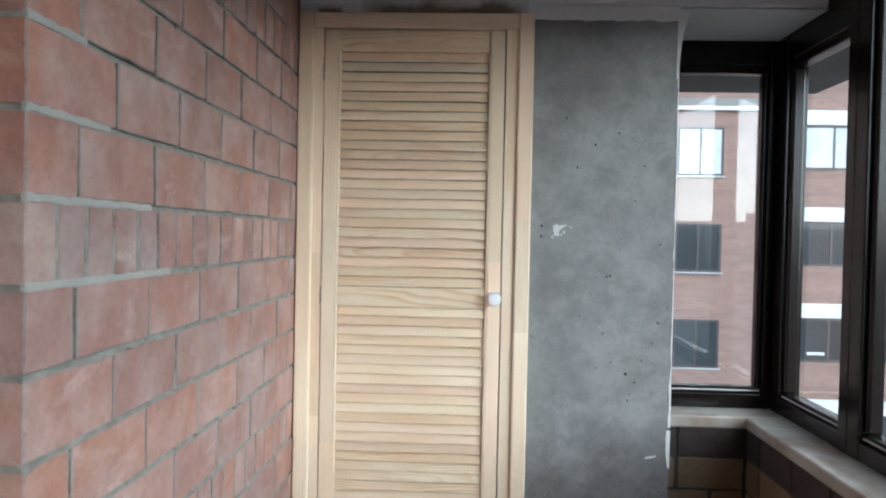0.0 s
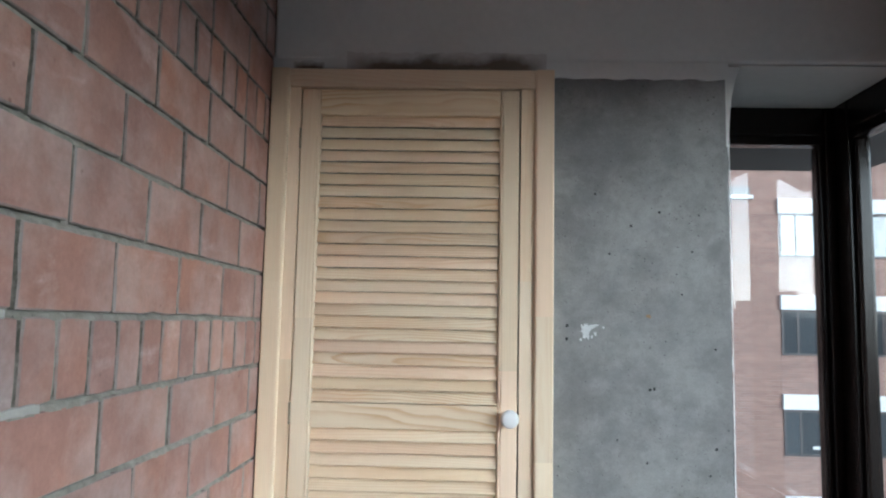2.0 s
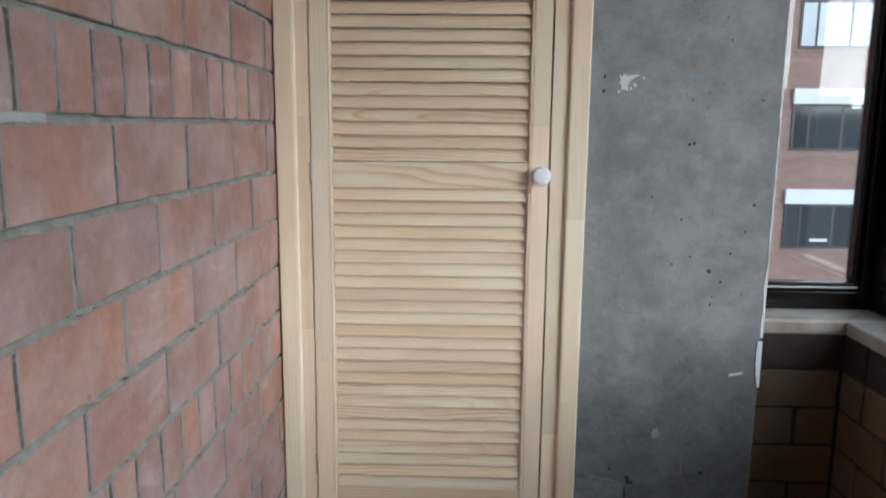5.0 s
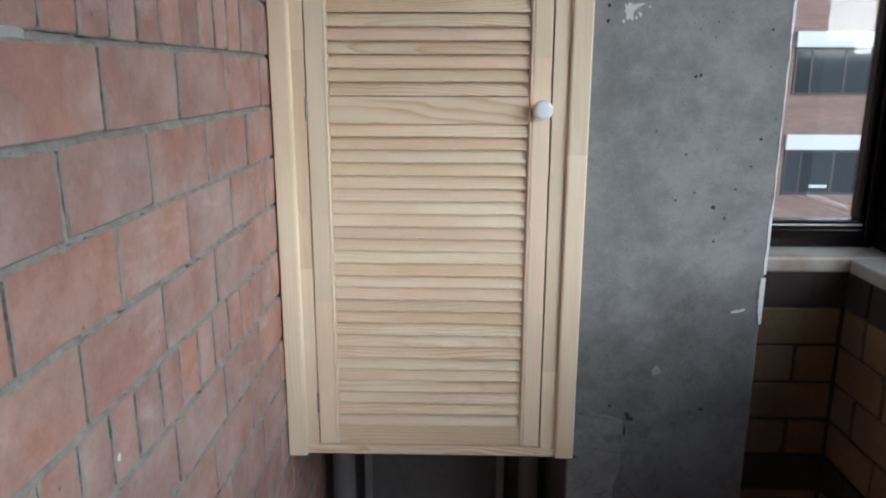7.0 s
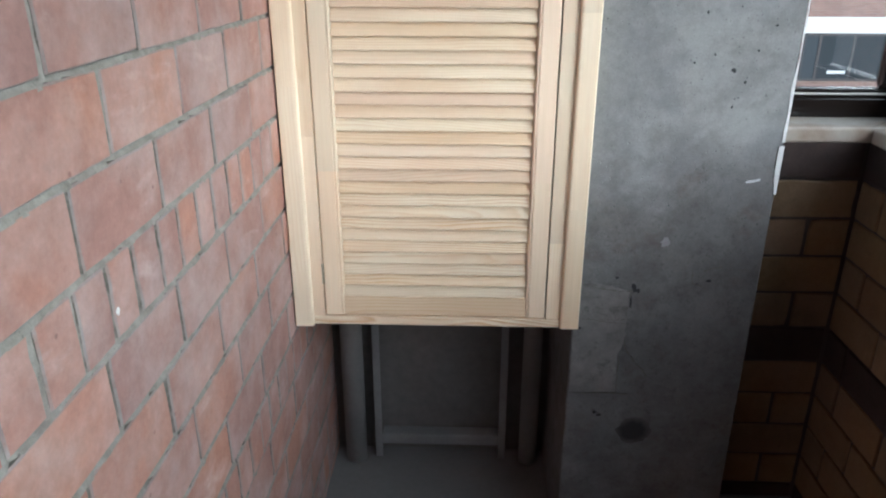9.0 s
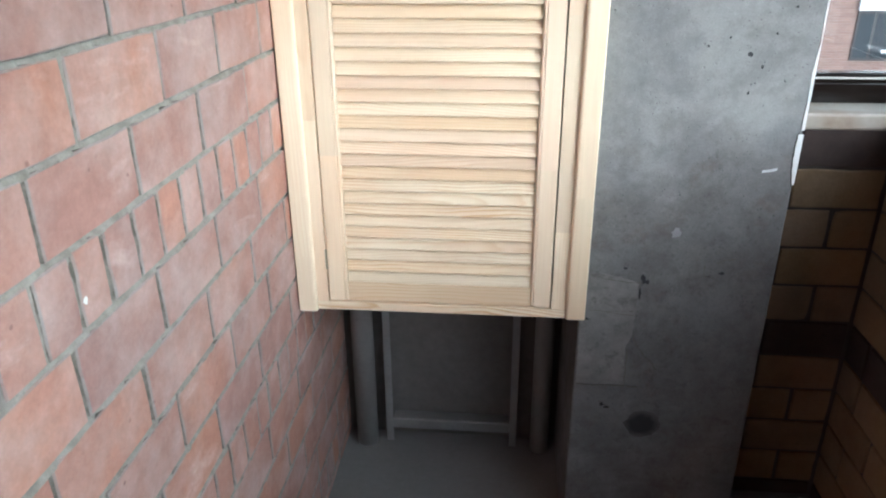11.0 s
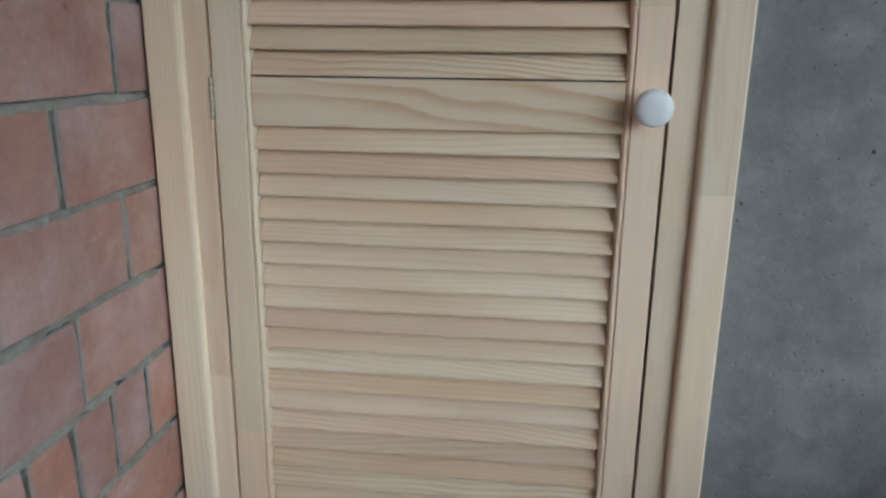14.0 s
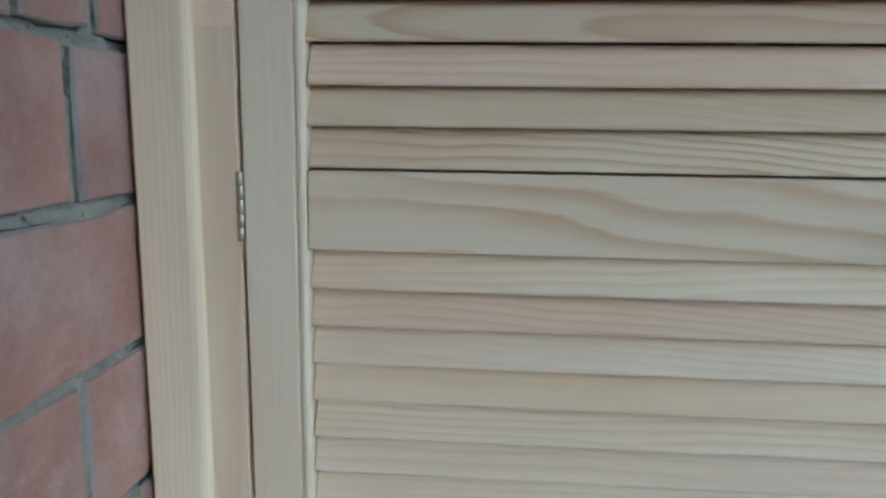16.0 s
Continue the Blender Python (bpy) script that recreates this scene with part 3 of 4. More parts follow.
window("window_2", "y", -0.17, 0.42, FR_X, -1, "dark brown fixed window beside the corner post", 0.058, 0.078, z1=CEILING)
# the farther ones are unseen, added to bring more daylight to the door
for i in range(4):
    window("window_%d" % (i + 3), "y", -0.17 - 1.03 * (i + 1), -0.17 - 1.03 * i, FR_X, -1, "dark brown fixed window of the long side", 0.05, 0.07, z1=CEILING, g1=2.71)
post = part("corner_post", box(1.803, 1.92, 0.423, 0.55, SILL_TOP, CEILING, 0.008, 2), PROFILE)
tagged(post, "dark brown corner post between two windows", "post", kind="structure")

# parapets, sills
parapet_end = part("parapet_end", box(COL_X1, 2.0, PAR_Y + 0.008, 0.60, FLOOR_TOP, 1.248), DARK_MORTAR)
tagged(parapet_end, "low parapet of tan bricks with dark brick bands", "parapet", kind="structure")
parapet_side = part("parapet_side", box(PAR_X + 0.008, 2.0, BACK_END, PAR_Y + 0.008, FLOOR_TOP, 1.248), DARK_MORTAR)
tagged(parapet_side, "low parapet of tan bricks with dark brick bands", "parapet", kind="structure")
sill_end = part("sill_end", box(COL_X1 - 0.02, 1.90, PAR_Y - 0.005, 0.50, 1.238, SILL_TOP, 0.008, 3), SILL)
tagged(sill_end, "pale worn window sill board along the end window", "sill", kind="structure")
sill_side = part("sill_side", box(PAR_X - 0.005, 1.90, BACK_END, PAR_Y - 0.008, 1.238, SILL_TOP - 0.001, 0.008, 3), SILL)
tagged(sill_side, "pale worn window sill board along the side windows", "sill", kind="structure")

mitre = bmesh.new()
a, b = (PAR_X - 0.003, PAR_Y - 0.004), (PAR_X + 0.125, PAR_Y + 0.124)
d = Vector((b[0] - a[0], b[1] - a[1], 0)).normalized() * 0.0009
q = [mitre.verts.new((p[0] + m * d.y, p[1] - m * d.x, SILL_TOP + 0.0006)) for p, m in ((a, -1), (a, 1), (b, 1), (b, -1))]
mitre.faces.new(q)
under(part("mitre_joint", mitre, DARK_MORTAR), sill_end)

# slab of the balcony above, outside
slab = part("slab_above", extrude_outline([(-0.6, 0.63), (1.93, 0.63), (1.93, -0.29), (2.26, -0.70), (2.26, 1.12), (-0.6, 1.12)], "z", 2.67, 2.86), SLAB_GREY)
tagged(slab, "grey underside of the balcony slab above", "slab", kind="structure")

# ---- the house across the yard ----
FY = 20.5
house = thing("apartment_house", (9, FY, -14), "red brick apartment house with white lintels across the yard", "house")


def hpart(name, bm, material, parent=None, label=""):
    ob = part(name, bm, material, None, label)
    return under(ob, parent or house)


hpart("wall", box(-45, 17, FY, FY + 12, -14, 13), FACADE)


def far_window(x0, x1, z0, z1, panes, lintel, glass, narrow=0.0):
    """A window of the house; narrow: the width of a slim first pane before the equal ones."""
    e = new("window")
    e.location = (x0, FY, z0)
    e.parent = house
    e.matrix_parent_inverse = Matrix.Translation(house.location).inverted()
    bm = bmesh.new()
    f = 0.07
    y0, y1 = FY - 0.03, FY - 0.002
    for a in ((x0, x1, z0, z0 + f), (x0, x1, z1 - f, z1), (x0, x0 + f, z0 + f, z1 - f), (x1 - f, x1, z0 + f, z1 - f)):
        box(a[0], a[1], y0, y1, a[2], a[3], 0, 1, bm)
    cuts = [x0, x1] if panes == 1 else [x0 + narrow + (x1 - x0 - narrow) * i / panes for i in range(panes + 1)]
    if narrow:
        cuts = [x0] + cuts
    for u in cuts[1:-1]:
        box(u - f / 2, u + f / 2, y0, y1, z0 + f, z1 - f, 0, 1, bm)
    ob = part("frame", bm, FAR_FRAME, None)
    under(ob, e)
    for u0, u1 in zip(cuts, cuts[1:]):
        under(part("pane", box(u0 + f / 2, u1 - f / 2, FY - 0.018, FY - 0.004, z0 + f / 2, z1 - f / 2), glass), e)
    if not lintel:
        under(part("sill", box(x0 - 0.05, x1 + 0.05, FY - 0.10, FY - 0.002, z0 - 0.045, z0 - 0.005), GREY_SILL), e)
    else:
        under(part("lintel", box(x0 - 0.02, x1 + 0.02, FY - 0.10, FY - 0.002, z1 + 0.02, z1 + 0.46), LINTEL), e)


for i in range(-4, 3):
    dz = 3.0 * i
    glass = PALE_PANE if i in (1, 2) else FAR_PANE
    for x in (6.95, 3.6, -1.4, -7.0, -13.0, -19.0):
        if i == 2 and x > 5:
            continue
        far_window(x, x + (1.42 if x > 5 else 1.5), 0.95 + dz, 2.46 + dz, 2, False, glass)
    dz = 2.985 * i
    far_window(10.25, 13.70, 1.21 + dz, 2.57 + dz, 3, True, glass, 0.50)
    far_window(13.82, 16.5, 1.21 + dz, 2.37 + dz, 3, True, glass)

# roofs of the town all round, stepped, seen only as a reflection in the panes
rs = random.Random(21)
town = bmesh.new()
turn = 0.0
while turn < 6.28:
    wide, far = rs.uniform(0.02, 0.07), rs.uniform(260, 330)
    turn += wide / 2
    high = rs.uniform(8.0, 15.0) if 4.7 < turn < 5.5 else rs.uniform(2.0, 4.0)
    mid = Vector((far * math.cos(turn), far * math.sin(turn), 0))
    before = len(town.verts)
    box(-9, 9, -wide * far / 2, wide * far / 2, -14.0, high, 0, 1, town)
    town.verts.ensure_lookup_table()
    bmesh.ops.transform(town, matrix=Matrix.Translation(mid) @ Matrix.Rotation(turn, 4, "Z"), verts=town.verts[before:])
    turn += wide * 0.49
backdrop = part("backdrop", town, GREY_TOWN)
tagged(backdrop, "grey stepped roofs of the distant town", "backdrop", kind="structure")

under(part("ledge", box(6.9, 9.45, FY - 0.16, FY - 0.002, 5.98, 6.10, 0.01), LINTEL, None, "white ledge"), house)
under(part("ledge_slot", box(6.95, 9.40, FY - 0.03, FY - 0.002, 6.13, 6.38), GREY_TOWN, None, "grey slot above the ledge"), house)
vent = part("vent", box(11.08, 11.62, FY - 0.05, FY - 0.02, -1.56, -1.47, 0.01), LINTEL, None, "small white strip on the pane")
under(vent, house)

ground = part("ground", box(-400, 400, -400, 400, -14.3, -14.0), GROUND)
tagged(ground, "grey paved yard far below", "ground", kind="structure")

# ---- niche under the cupboard ----
def pipe(x, y, r, z0, z1, label):
    ob = part("pipe", lathe([(r, z0), (r, z1)], 20, "z"), PIPE)
    ob.location = (x, y, 0)
    tagged(ob, label, "pipe", "riser pipes in the niche")


pipe(0.078, 0.465, 0.040, FLOOR_TOP, SOFFIT, "grey plastic riser pipe standing in the niche")
pipe(0.735, 0.47, 0.034, FLOOR_TOP, SOFFIT, "grey plastic riser pipe standing in the niche")
hatch = thing("steel_stud_frame", (0.4, 0.49, FLOOR_TOP), "galvanised steel stud frame at the back of the niche", "frame")
under(part("stud", extrude_outline([(0.152, 0.47), (0.178, 0.47), (0.178, 0.473), (0.155, 0.473), (0.155, 0.525), (0.152, 0.525)], "z", FLOOR_TOP, SOFFIT), STEEL), hatch)
under(part("stud", extrude_outline([(0.648, 0.47), (0.622, 0.47), (0.622, 0.473), (0.645, 0.473), (0.645, 0.525), (0.648, 0.525)], "z", FLOOR_TOP, SOFFIT), STEEL), hatch)
under(part("track", box(0.178, 0.622, 0.468, 0.525, 0.0, 0.045, 0.004, 1), STEEL), hatch)

# ---- plaster lips, putty and marks on beam and column ----
def ragged(name, pts, y, thick, material, parent=None, label=""):
    """A thin irregular patch in a plane that faces -y, from an outline of (x, z)."""
    return part(name, extrude_outline(pts, "y", y - thick, y), material, None, label) if parent is None else under(part(name, extrude_outline(pts, "y", y - thick, y), material, None, label), parent)


def strip(x0, x1, z0, z1, low, high, steps, seed):
    """An outline with ragged lower and upper edges."""
    r = random.Random(seed)
    xs = [x0 + (x1 - x0) * i / steps for i in range(steps + 1)]
    return [(x, z0 + r.uniform(-low, low)) for x in xs] + [(x, z1 + r.uniform(-high, high)) for x in reversed(xs)]


def blob(x, z, rx, rz, seed, n=14, rough=0.35):
    r = random.Random(seed)
    return [(x + rx * (1 + r.uniform(-rough, rough)) * math.cos(2 * math.pi * i / n), z + rz * (1 + r.uniform(-rough, rough)) * math.sin(2 * math.pi * i / n)) for i in range(n)]


ragged("plaster_lip", strip(0.80, 1.3065, 2.694, 2.7405, 0.003, 0, 22, 1), 0.0335, 0.011, PLASTER, beam, "ragged plaster lip over the concrete")
ragged("plaster_lip", [(1.300, 2.50), (1.3075, 2.50), (1.311, 2.58), (1.318, 2.645), (1.330, 2.695), (1.345, 2.734), (1.300, 2.734)], 0.075, 0.0415, PLASTER, column, "flaring cement fillet under the beam")
ragged("plaster_fill", strip(0.0, 0.80, 2.700, 2.748, 0, 0, 6, 2), 0.0325, 0.008, PLASTER, beam)
ragged("damp_stain", strip(0.215, 0.79, 2.702, 2.762, 0, 0.004, 40, 3), 0.0222, 0.0008, SMUDGE, beam, "dark smeared mortar")
ragged("damp_stain", strip(0.06, 0.15, 2.702, 2.735, 0, 0.004, 10, 4), 0.0222, 0.0008, SMUDGE, beam, "dark smeared mortar")
rr = random.Random(8)
zs = [1.30 + i * 0.035 for i in range(41)]
edge = [(1.3085, z) for z in zs] + [(1.3085 - rr.uniform(0.001, 0.0045) - (0.004 if z < 1.5 else 0), z) for z in reversed(zs)]
ragged("putty_edge", edge, 0.0338, 0.0015, WHITE_PUTTY, column, "white putty along the column's edge")
zs = [1.16 + i * 0.013 for i in range(11)]
edge = [(1.3085, z) for z in zs] + [(1.3085 - 0.006 - 0.008 * min(1, (z - 1.15) / 0.07) + rr.uniform(-0.0015, 0.0015), z) for z in reversed(zs)]
ragged("putty_edge", edge, 0.0338, 0.003, WHITE_PUTTY, column, "white putty along the column's edge")
ragged("putty_smear", blob(0.903, 1.974, 0.013, 0.019, 11, 22, 0.4), 0.0338, 0.0012, SMEAR, column, "white putty smear")
ragged("putty_smear", [(0.908, 1.982), (0.922, 1.980), (0.934, 1.988), (0.943, 1.991), (0.934, 1.993), (0.922, 1.992), (0.912, 1.990)], 0.0336, 0.0008, SMEAR, column, "white putty smear")
for i, (x, z, r) in enumerate(((0.930, 1.967, 0.004), (0.921, 1.958, 0.003), (0.890, 1.950, 0.003), (0.952, 1.985, 0.003))):
    ragged("putty_smear", blob(x, z, r, r * 1.2, 90 + i, 9, 0.5), 0.0338, 0.0005, SMEAR, column, "white putty dab")
ragged("putty_smear", blob(1.036, 1.019, 0.012, 0.014, 12, 22, 0.3), 0.0338, 0.0006, THIN_PUTTY, column, "pale dab")
ragged("putty_smear", [(1.225, 1.190), (1.245, 1.192), (1.262, 1.197), (1.262, 1.203), (1.244, 1.199), (1.226, 1.196)], 0.0338, 0.001, SMEAR, column, "short white scratch")
for i, (x, z, r) in enumerate(((1.152, 1.482, 0.0055), (1.184, 1.453, 0.004), (1.080, 1.816, 0.0045), (1.091, 1.819, 0.004), (0.851, 1.951, 0.0045), (0.852, 1.987, 0.004), (1.16, 1.39, 0.003), (1.205, 1.53, 0.0028), (1.24, 1.59, 0.003), (1.10, 1.52, 0.003), (1.052, 1.50, 0.0028), (1.258, 1.66, 0.004), (1.03, 2.27, 0.004), (0.97, 2.19, 0.0035), (1.11, 2.31, 0.004), (1.20, 2.20, 0.0035), (0.93, 2.36, 0.003), (1.17, 2.08, 0.003), (1.26, 1.93, 0.0035), (0.99, 1.68, 0.003), (1.07, 1.62, 0.003))):
    ragged("pit", blob(x, z, r, r * 1.1, 30 + i, 9), 0.0338, 0.0004, PIT, column)


def seam(x0, z0, x1, z1, width, seed):
    """A ragged dark line left by the formwork, as a thin strip with broken width."""
    r = random.Random(seed)
    n = max(6, int(math.hypot(x1 - x0, z1 - z0) / 0.008))
    d = Vector((x1 - x0, z1 - z0)).normalized()
    up, down, off = [], [], 0.0
    for i in range(n + 1):
        off = 0.8 * off + r.uniform(-0.0022, 0.0022)
        w = width * r.uniform(0.15, 1.0)
        x, z = x0 + (x1 - x0) * i / n - d.y * off, z0 + (z1 - z0) * i / n + d.x * off
        up.append((x - d.y * w, z + d.x * w))
        down.append((x + d.y * w, z - d.x * w))
    ragged("seam", up + down[::-1], 0.0338, 0.0018, STAIN, column)


for i, a in enumerate(((0.83, 0.886, 0.965, 0.868, 0.0016), (0.959, 0.875, 0.961, 0.815, 0.0014), (0.826, 0.779, 0.965, 0.781, 0.0012), (0.85, 0.531, 0.98, 0.534, 0.002), (0.873, 0.478, 0.905, 0.452, 0.004), (1.15, 0.935, 1.20, 0.95, 0.0014))):
    seam(*a, 200 + i)


def ragged_path(points, step, jitter, seed):
    """A closed outline through the corners given, broken into short uneven steps."""
    r = random.Random(seed)
    out = []
    for (xa, za), (xb, zb) in zip(points, points[1:] + points[:1]):
        n = max(1, int(math.hypot(xb - xa, zb - za) / step))
        out += [(xa + (xb - xa) * i / n + r.uniform(-jitter, jitter), za + (zb - za) * i / n + r.uniform(-jitter, jitter)) for i in range(n)]
    return out


ragged("cement_patch", ragged_path([(0.803, 0.535), (0.940, 0.535), (0.938, 0.66), (0.952, 0.72), (0.953, 0.868), (0.90, 0.885), (0.84, 0.895), (0.803, 0.89)], 0.011, 0.0028, 301), 0.0338, 0.0015, PATCHED, column, "paler rough cement patch")
for i, (x, z, rx, rz) in enumerate(((0.963, 0.884, 0.007, 0.010), (0.972, 0.872, 0.010, 0.005), (0.958, 0.838, 0.003, 0.016), (0.884, 0.464, 0.007, 0.006), (0.897, 0.455, 0.007, 0.004), (0.812, 0.785, 0.004, 0.018), (0.818, 0.752, 0.007, 0.004), (0.912, 0.912, 0.006, 0.003), (1.168, 0.905, 0.006, 0.004))):
    ragged("pit", blob(x, z, rx, rz, 320 + i, 11, 0.4), 0.0338, 0.002, PIT, column, "dark patch for a chipped hole")
for i, a in enumerate(((0.952, 0.705, 0.968, 0.668, 0.0026), (0.968, 0.668, 1.03, 0.592, 0.0018), (0.94, 0.535, 0.939, 0.66, 0.0015), (0.805, 0.533, 0.94, 0.533, 0.0016), (0.868, 0.772, 0.95, 0.768, 0.0014), (1.118, 0.935, 1.122, 0.895, 0.0018), (1.122, 0.895, 1.165, 0.878, 0.0012))):
    seam(*a, 340 + i)
ragged("soot_spot", blob(1.008, 0.402, 0.050, 0.047, 70, 20, 0.14), 0.0338, 0.0002, SOOT, column, "dark round stain")
ragged("rust_spot", blob(1.077, 2.018, 0.007, 0.006, 71), 0.0338, 0.0004, TAN_BRICK, column, "small rusty spot")

# ---- bricks ----
MESHES = {}


def brick_mesh(length, height, depth, material, seed, rim=None, side=None):
    """A brick with a worn, uneven outline round its visible face; face at y = 0 towards -y, length along x."""
    key = (round(length, 3), round(height, 3), round(depth, 3), material.name, seed, side)
    if key in MESHES:
        return MESHES[key]
    rnd = random.Random(seed * 7919 + int(length * 1000))
    nx, nz = (5, 3) if length > 0.15 else (3, 4)
    a, b = length / 2, height / 2
    ring = [(-a + length * i / nx, -b) for i in range(nx)] + [(a, -b + height * i / nz) for i in range(nz)]
    ring += [(a - length * i / nx, b) for i in range(nx)] + [(-a, b - height * i / nz) for i in range(nz)]
    verts, n = [], len(ring)
    outer, inner = [], []
    for i, (x, z) in enumerate(ring):
        corner = i in (0, nx, nx + nz, 2 * nx + nz)
        wear = rnd.uniform(0.0003, 0.0017) + (0.0007 if corner else 0) + (rnd.uniform(0.001, 0.004) if rnd.random() < 0.05 else 0)
        kx, kz = (1 if abs(abs(x) - a) < 1e-6 else 0), (1 if abs(abs(z) - b) < 1e-6 else 0)
        ox, oz = x - math.copysign(wear * kx, x), z - math.copysign(wear * kz, z)
        soft = rnd.uniform(0.0016, 0.0032)
        outer.append((ox, rnd.uniform(0.0022, 0.0036), oz))
        inner.append((ox - math.copysign(soft * kx, x), rnd.uniform(-0.0005, 0.0005), oz - math.copysign(soft * kz, z)))
    verts = inner + outer + [(x, depth, z) for x, y, z in outer]
    faces = [tuple(range(n))]
    for i in range(n):
        j = (i + 1) % n
        faces += [(i, n + i, n + j, j), (n + i, 2 * n + i, 2 * n + j, n + j)]
    me = bpy.data.meshes.new("brick")
    me.from_pydata(verts, [], faces)
    me.materials.append(material)
    if rim:
        me.materials.append(rim)
        me.materials.append(side or JOINT_DIRT)
        for i in range(n):
            me.polygons[1 + 2 * i].material_index = 1
            me.polygons[2 + 2 * i].material_index = 2
    MESHES[key] = me
    return me


def lay(parent, u, z, length, height, depth, material, where, rnd, proud=0.0, side=None):
    """One brick with its middle at u along the wall; where(u, d) gives x, y and the turn, d the way into the wall."""
    ob = new("brick", brick_mesh(length, height, depth, material, rnd.randrange(6), BRICK_RIM if material == BRICK else None, side))
    x, y, turn = where(u, -proud)
    ob.location = (x, y, z)
    ob.rotation_euler = (radians(rnd.uniform(-0.4, 0.4)), radians(rnd.uniform(-0.2, 0.2)), turn + radians(rnd.uniform(-0.3, 0.3)))
    ob.parent = parent
    return ob


COURSE, JOINT, BASE = 0.1254, 0.0070, 1.8645
wall_brick = part("wall_brick", box(-0.25, -0.024, WALL_END + 0.012, NICHE_BACK, FLOOR_TOP, CEILING), MORTAR)
tagged(wall_brick, "red brick wall of bricks on edge with soldier courses", "wall", kind="structure")
MV, MF = [], []


def mortar_strip(y0, y1, z0, z1, deep, seed, upright=False):
    """A rough ribbon of mortar in the plane of the wall, its depth and its edges uneven."""
    r = random.Random(seed)
    span = (z1 - z0) if upright else (y1 - y0)
    n = max(4, int(span / 0.014))
    base = len(MV)
    slow = r.uniform(0, 6.28)
    for i in range(n + 1):
        t = i / n
        d = deep + 0.0012 * math.sin(slow + t * span * 21) + r.uniform(-0.0008, 0.0008)
        if r.random() < 0.09:
            d += r.uniform(0.003, 0.010)
        if not upright and 0.0 < y0 + (y1 - y0) * t < 0.034:
            d += 0.006
        d = max(d, 0.0)
        for edge, e in ((0, 0.0035), (0.28, 0.0), (0.72, 0.0), (1, 0.0035)) if upright else ((0, -0.0012), (0.3, -0.0008), (0.6, 0.002), (1, 0.0125)):
            j = r.uniform(-0.0008, 0.0008)
            if upright:
                MV.append((-d - e, y0 + (y1 - y0) * edge + j, z0 + (z1 - z0) * t))
            else:
                MV.append((-d - e, y0 + (y1 - y0) * t, z0 + (z1 - z0) * edge + j))
    for i in range(n):
        for m in range(3):
            p = base + i * 4 + m
            q = (p, p + 4, p + 5, p + 1)
            MF.append(q if upright else q[::-1])


for row in range(-15, 9):
    z = BASE + row * COURSE
    y = WALL_END + 0.001
    seed = 400 + row * 20
    p = len(MV)
    MV += [(-0.25, WALL_END + 0.004, z - 0.0075), (-0.0015, WALL_END + 0.001, z - 0.0075), (-0.003, WALL_END + 0.004, z + 0.0075), (-0.25, WALL_END + 0.007, z + 0.0075)]
    MF.append((p, p + 1, p + 2, p + 3))
    while y < NICHE_BACK:
        e = min(y + 0.5, NICHE_BACK)
        mortar_strip(y, e, z - 0.0085, z + 0.0085, 0.0024, seed)
        seed += 1
        y = e
rnd = random.Random(5)
STARTS = {1: -0.06, 2: -0.21, 3: -0.06, 4: -0.20, -1: -0.072, -2: -0.212, -3: -0.08, -4: -0.21, -6: -0.20, -7: -0.032}


def left_wall(u, d):
    return (-d, u, radians(90))


for row in range(-16, 10):
    z0 = BASE + row * COURSE
    z1 = min(z0 + COURSE, CEILING)
    if z1 <= FLOOR_TOP + 0.02 or z1 - z0 < 0.03:
        continue
    z0 = max(z0, FLOOR_TOP)
    zc, h = (z0 + z1) / 2, z1 - z0 - JOINT
    joints = []
    if row % 5 == 0:
        u = (-0.509 if row == -5 else -0.561) + 0.0878 * 13
        step = 0.0878
    else:
        u = STARTS.get(row, -0.06 if row % 2 else -0.205) + 0.2625 * 3
        step = 0.2625
    while u > WALL_END - 0.3:
        joints.append(u + rnd.uniform(-0.006, 0.006) * (1 if step > 0.1 else 0.5))
        u -= step
    joints = [u for u in joints if u > WALL_END + 0.035] + [WALL_END - 0.004]
    for a, b in zip(joints[1:], joints):
        b = min(b, NICHE_BACK)
        if b - a < 0.03:
            continue
        loose = rnd.random() < (0.75 if row <= -4 or row == 0 else 0.3)
        smeared = row == 0 and b < -1.02
        pale_perp = 0.0008 if smeared else 0
        if a > WALL_END:
            mortar_strip(a - 0.009, a + 0.009, z0, z1, pale_perp if pale_perp else rnd.uniform(0.009, 0.016) if loose else rnd.uniform(0.003, 0.006), rnd.randrange(99999), True)
        lay(wall_brick, (a + b) / 2, zc + rnd.uniform(-0.0015, 0.0015), b - a - (rnd.uniform(0.006, 0.009) if row % 5 else rnd.uniform(0.0065, 0.0095)), h + rnd.uniform(-0.001, 0.002), 0.115, BRICK_SMEARED if smeared else BRICK, left_wall, rnd, rnd.uniform(-0.0012, 0.0015), BRICK if a < WALL_END else None)
    lay(wall_brick, -0.187, zc, 0.122, h, 0.05, BRICK, lambda u, d: (u, WALL_END + d, 0.0), rnd)


joints_mesh = bpy.data.meshes.new("mortar_joint")
joints_mesh.from_pydata(MV, [], MF)
joints_mesh.materials.append(MORTAR)
mortar = new("mortar_joint", joints_mesh)
mortar.parent = wall_brick
mortar["label"] = "grey mortar of bed joints and perpends"


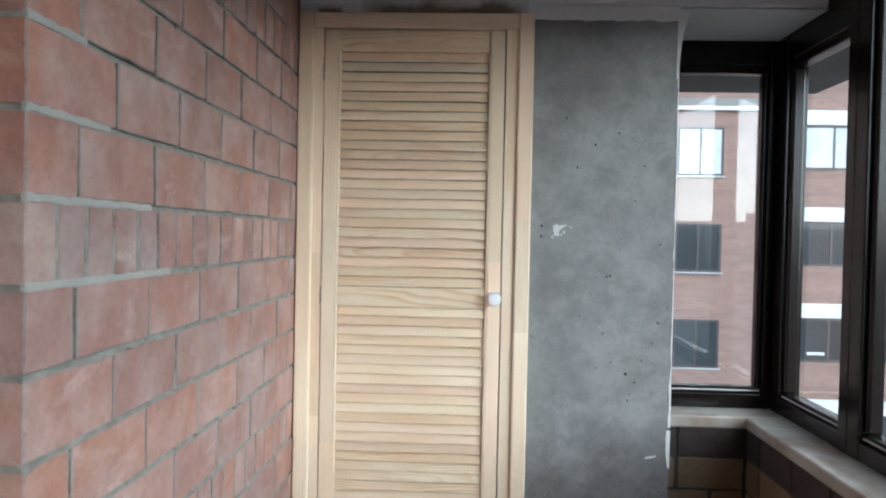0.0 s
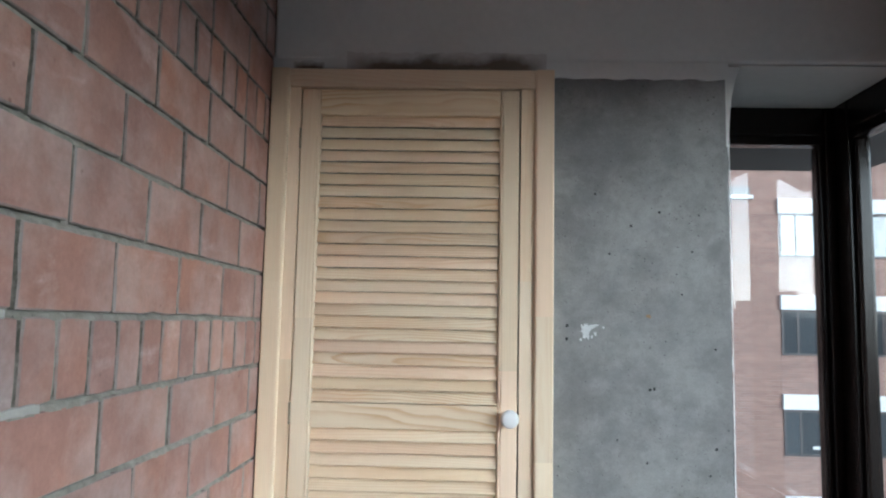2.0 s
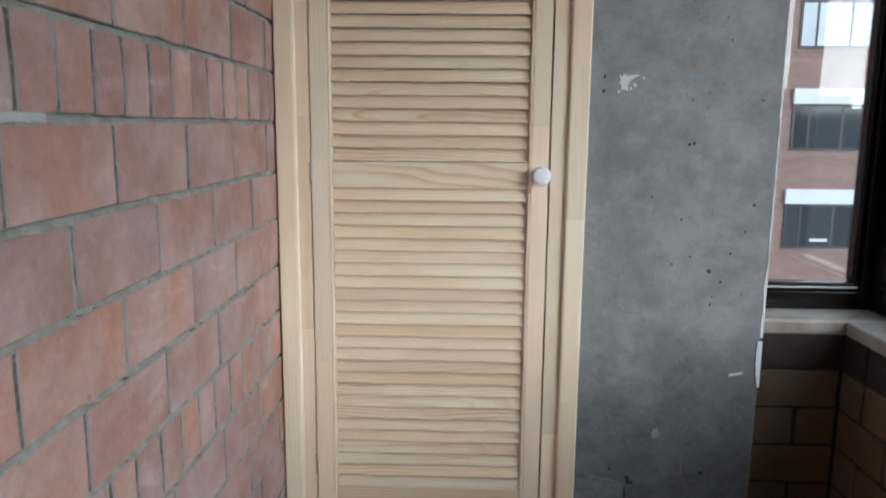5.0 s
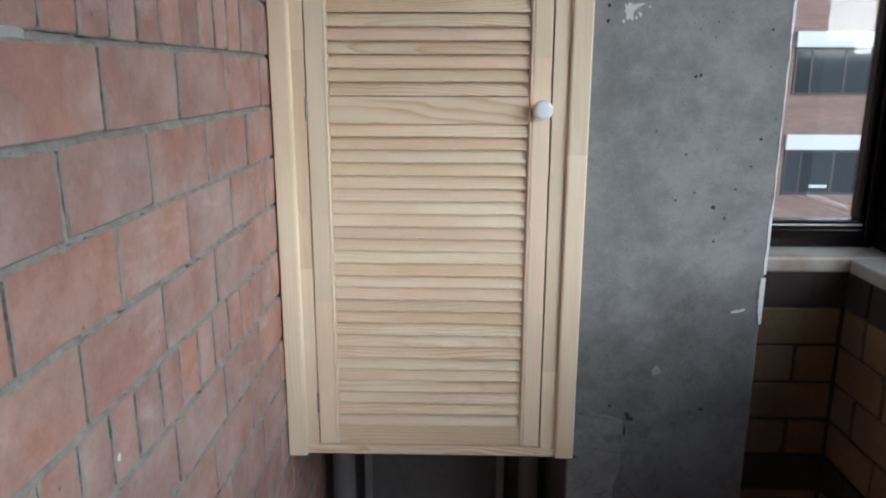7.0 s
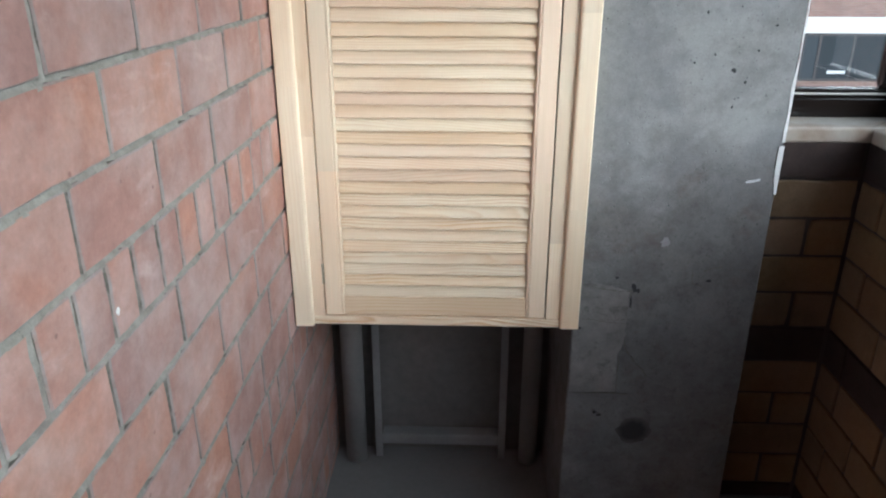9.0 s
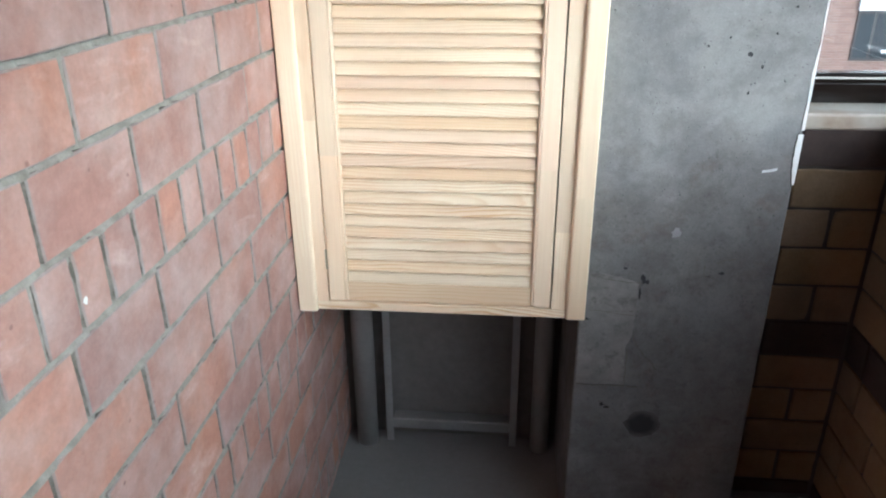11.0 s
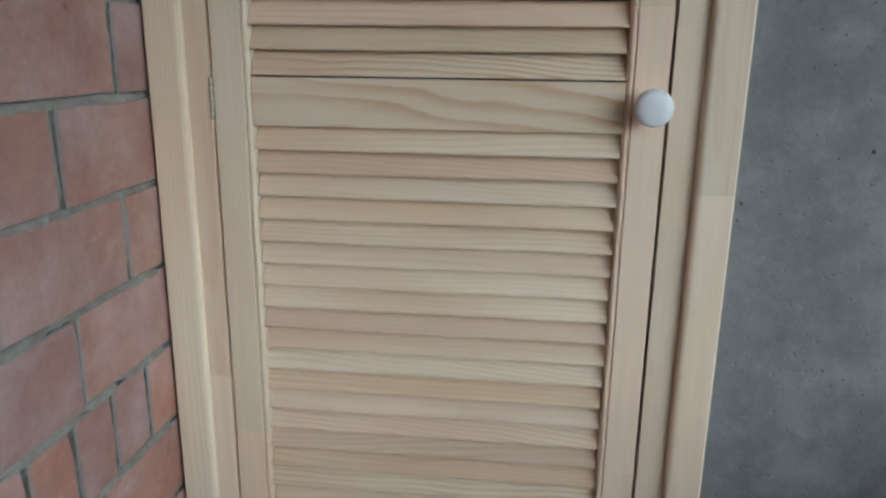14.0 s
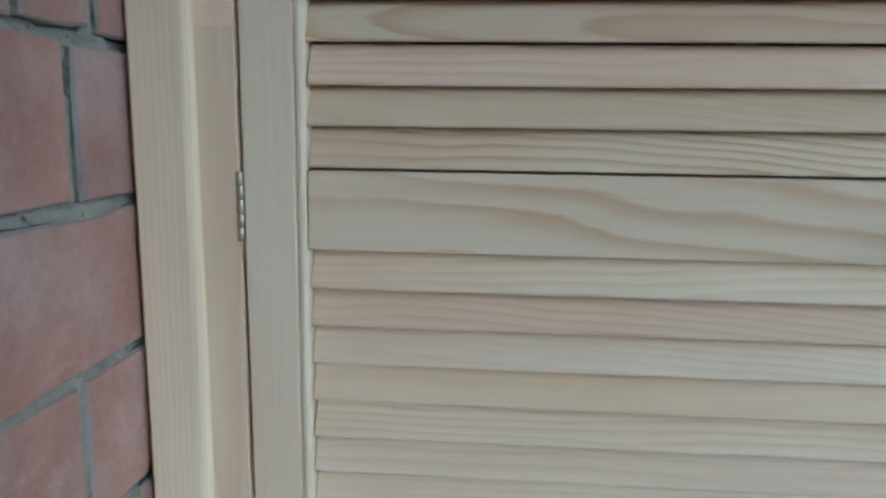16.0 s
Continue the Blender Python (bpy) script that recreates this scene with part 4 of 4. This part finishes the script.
# beds pointed anew with pale mortar near the pier, thick and broken off at the end
for row, end in ((3, -1.36), (2, -1.285), (1, -1.125), (0, -1.035)):
    z, r = BASE + row * COURSE, random.Random(70 + row)
    n = int((end - WALL_END) / 0.012)
    edge_y = [WALL_END + 0.0005 + (end - WALL_END) * i / n for i in range(n + 1)]
    low = [(y, z - 0.0062 + r.uniform(-0.0016, 0.0016)) for y in edge_y]
    high = [(y, z + 0.0064 + r.uniform(-0.0018, 0.0018)) for y in reversed(edge_y)]
    bead = extrude_outline(low + high, "x", -0.006, 0.0022)
    bmesh.ops.bevel(bead, geom=[e for e in bead.edges if abs(e.verts[0].co.x - 0.0022) < 1e-5 and abs(e.verts[1].co.x - 0.0022) < 1e-5], offset=0.0016, segments=1, affect="EDGES")
    under(part("pointing", bead, PALE_MORTAR, None, "pale fresh mortar pointing"), wall_brick)


dab = bmesh.new()
ring = [dab.verts.new((0.0015, -0.934 + 0.0055 * math.cos(i * 0.7 + 0.2) * (1 + 0.3 * math.sin(i * 2.1)), 1.284 + 0.0065 * math.sin(i * 0.7 + 0.2))) for i in range(9)]
dab.faces.new(ring)
under(part("paint_dab", dab, WHITE_PUTTY, None, "small white dab of paint"), wall_brick)


def end_wall(u, d):
    return (u, PAR_Y + d, 0.0)


def side_wall(u, d):
    return (PAR_X + d, u, radians(-90))


for row in range(11):
    z1 = 1.252 - row * 0.125
    z0 = max(z1 - 0.125, FLOOR_TOP)
    if z1 - z0 < 0.03:
        continue
    dark = row % 5 == 0
    for parent, where, lo, hi, off in ((parapet_end, end_wall, COL_X1, PAR_X, 0), (parapet_side, side_wall, -2.9, PAR_Y, 1)):
        u = hi + (0.0 if (row % 5 in (0, 1, 3)) != (off == 1) else 0.13)
        while u > lo:
            a, b = max(u - 0.26, lo), min(u, hi)
            u -= 0.26
            if b - a > 0.03:
                lay(parent, (a + b) / 2, (z0 + z1) / 2, b - a - 0.011, z1 - z0 - JOINT, 0.07, DARK_BRICK if dark else TAN_BRICK, where, rnd)
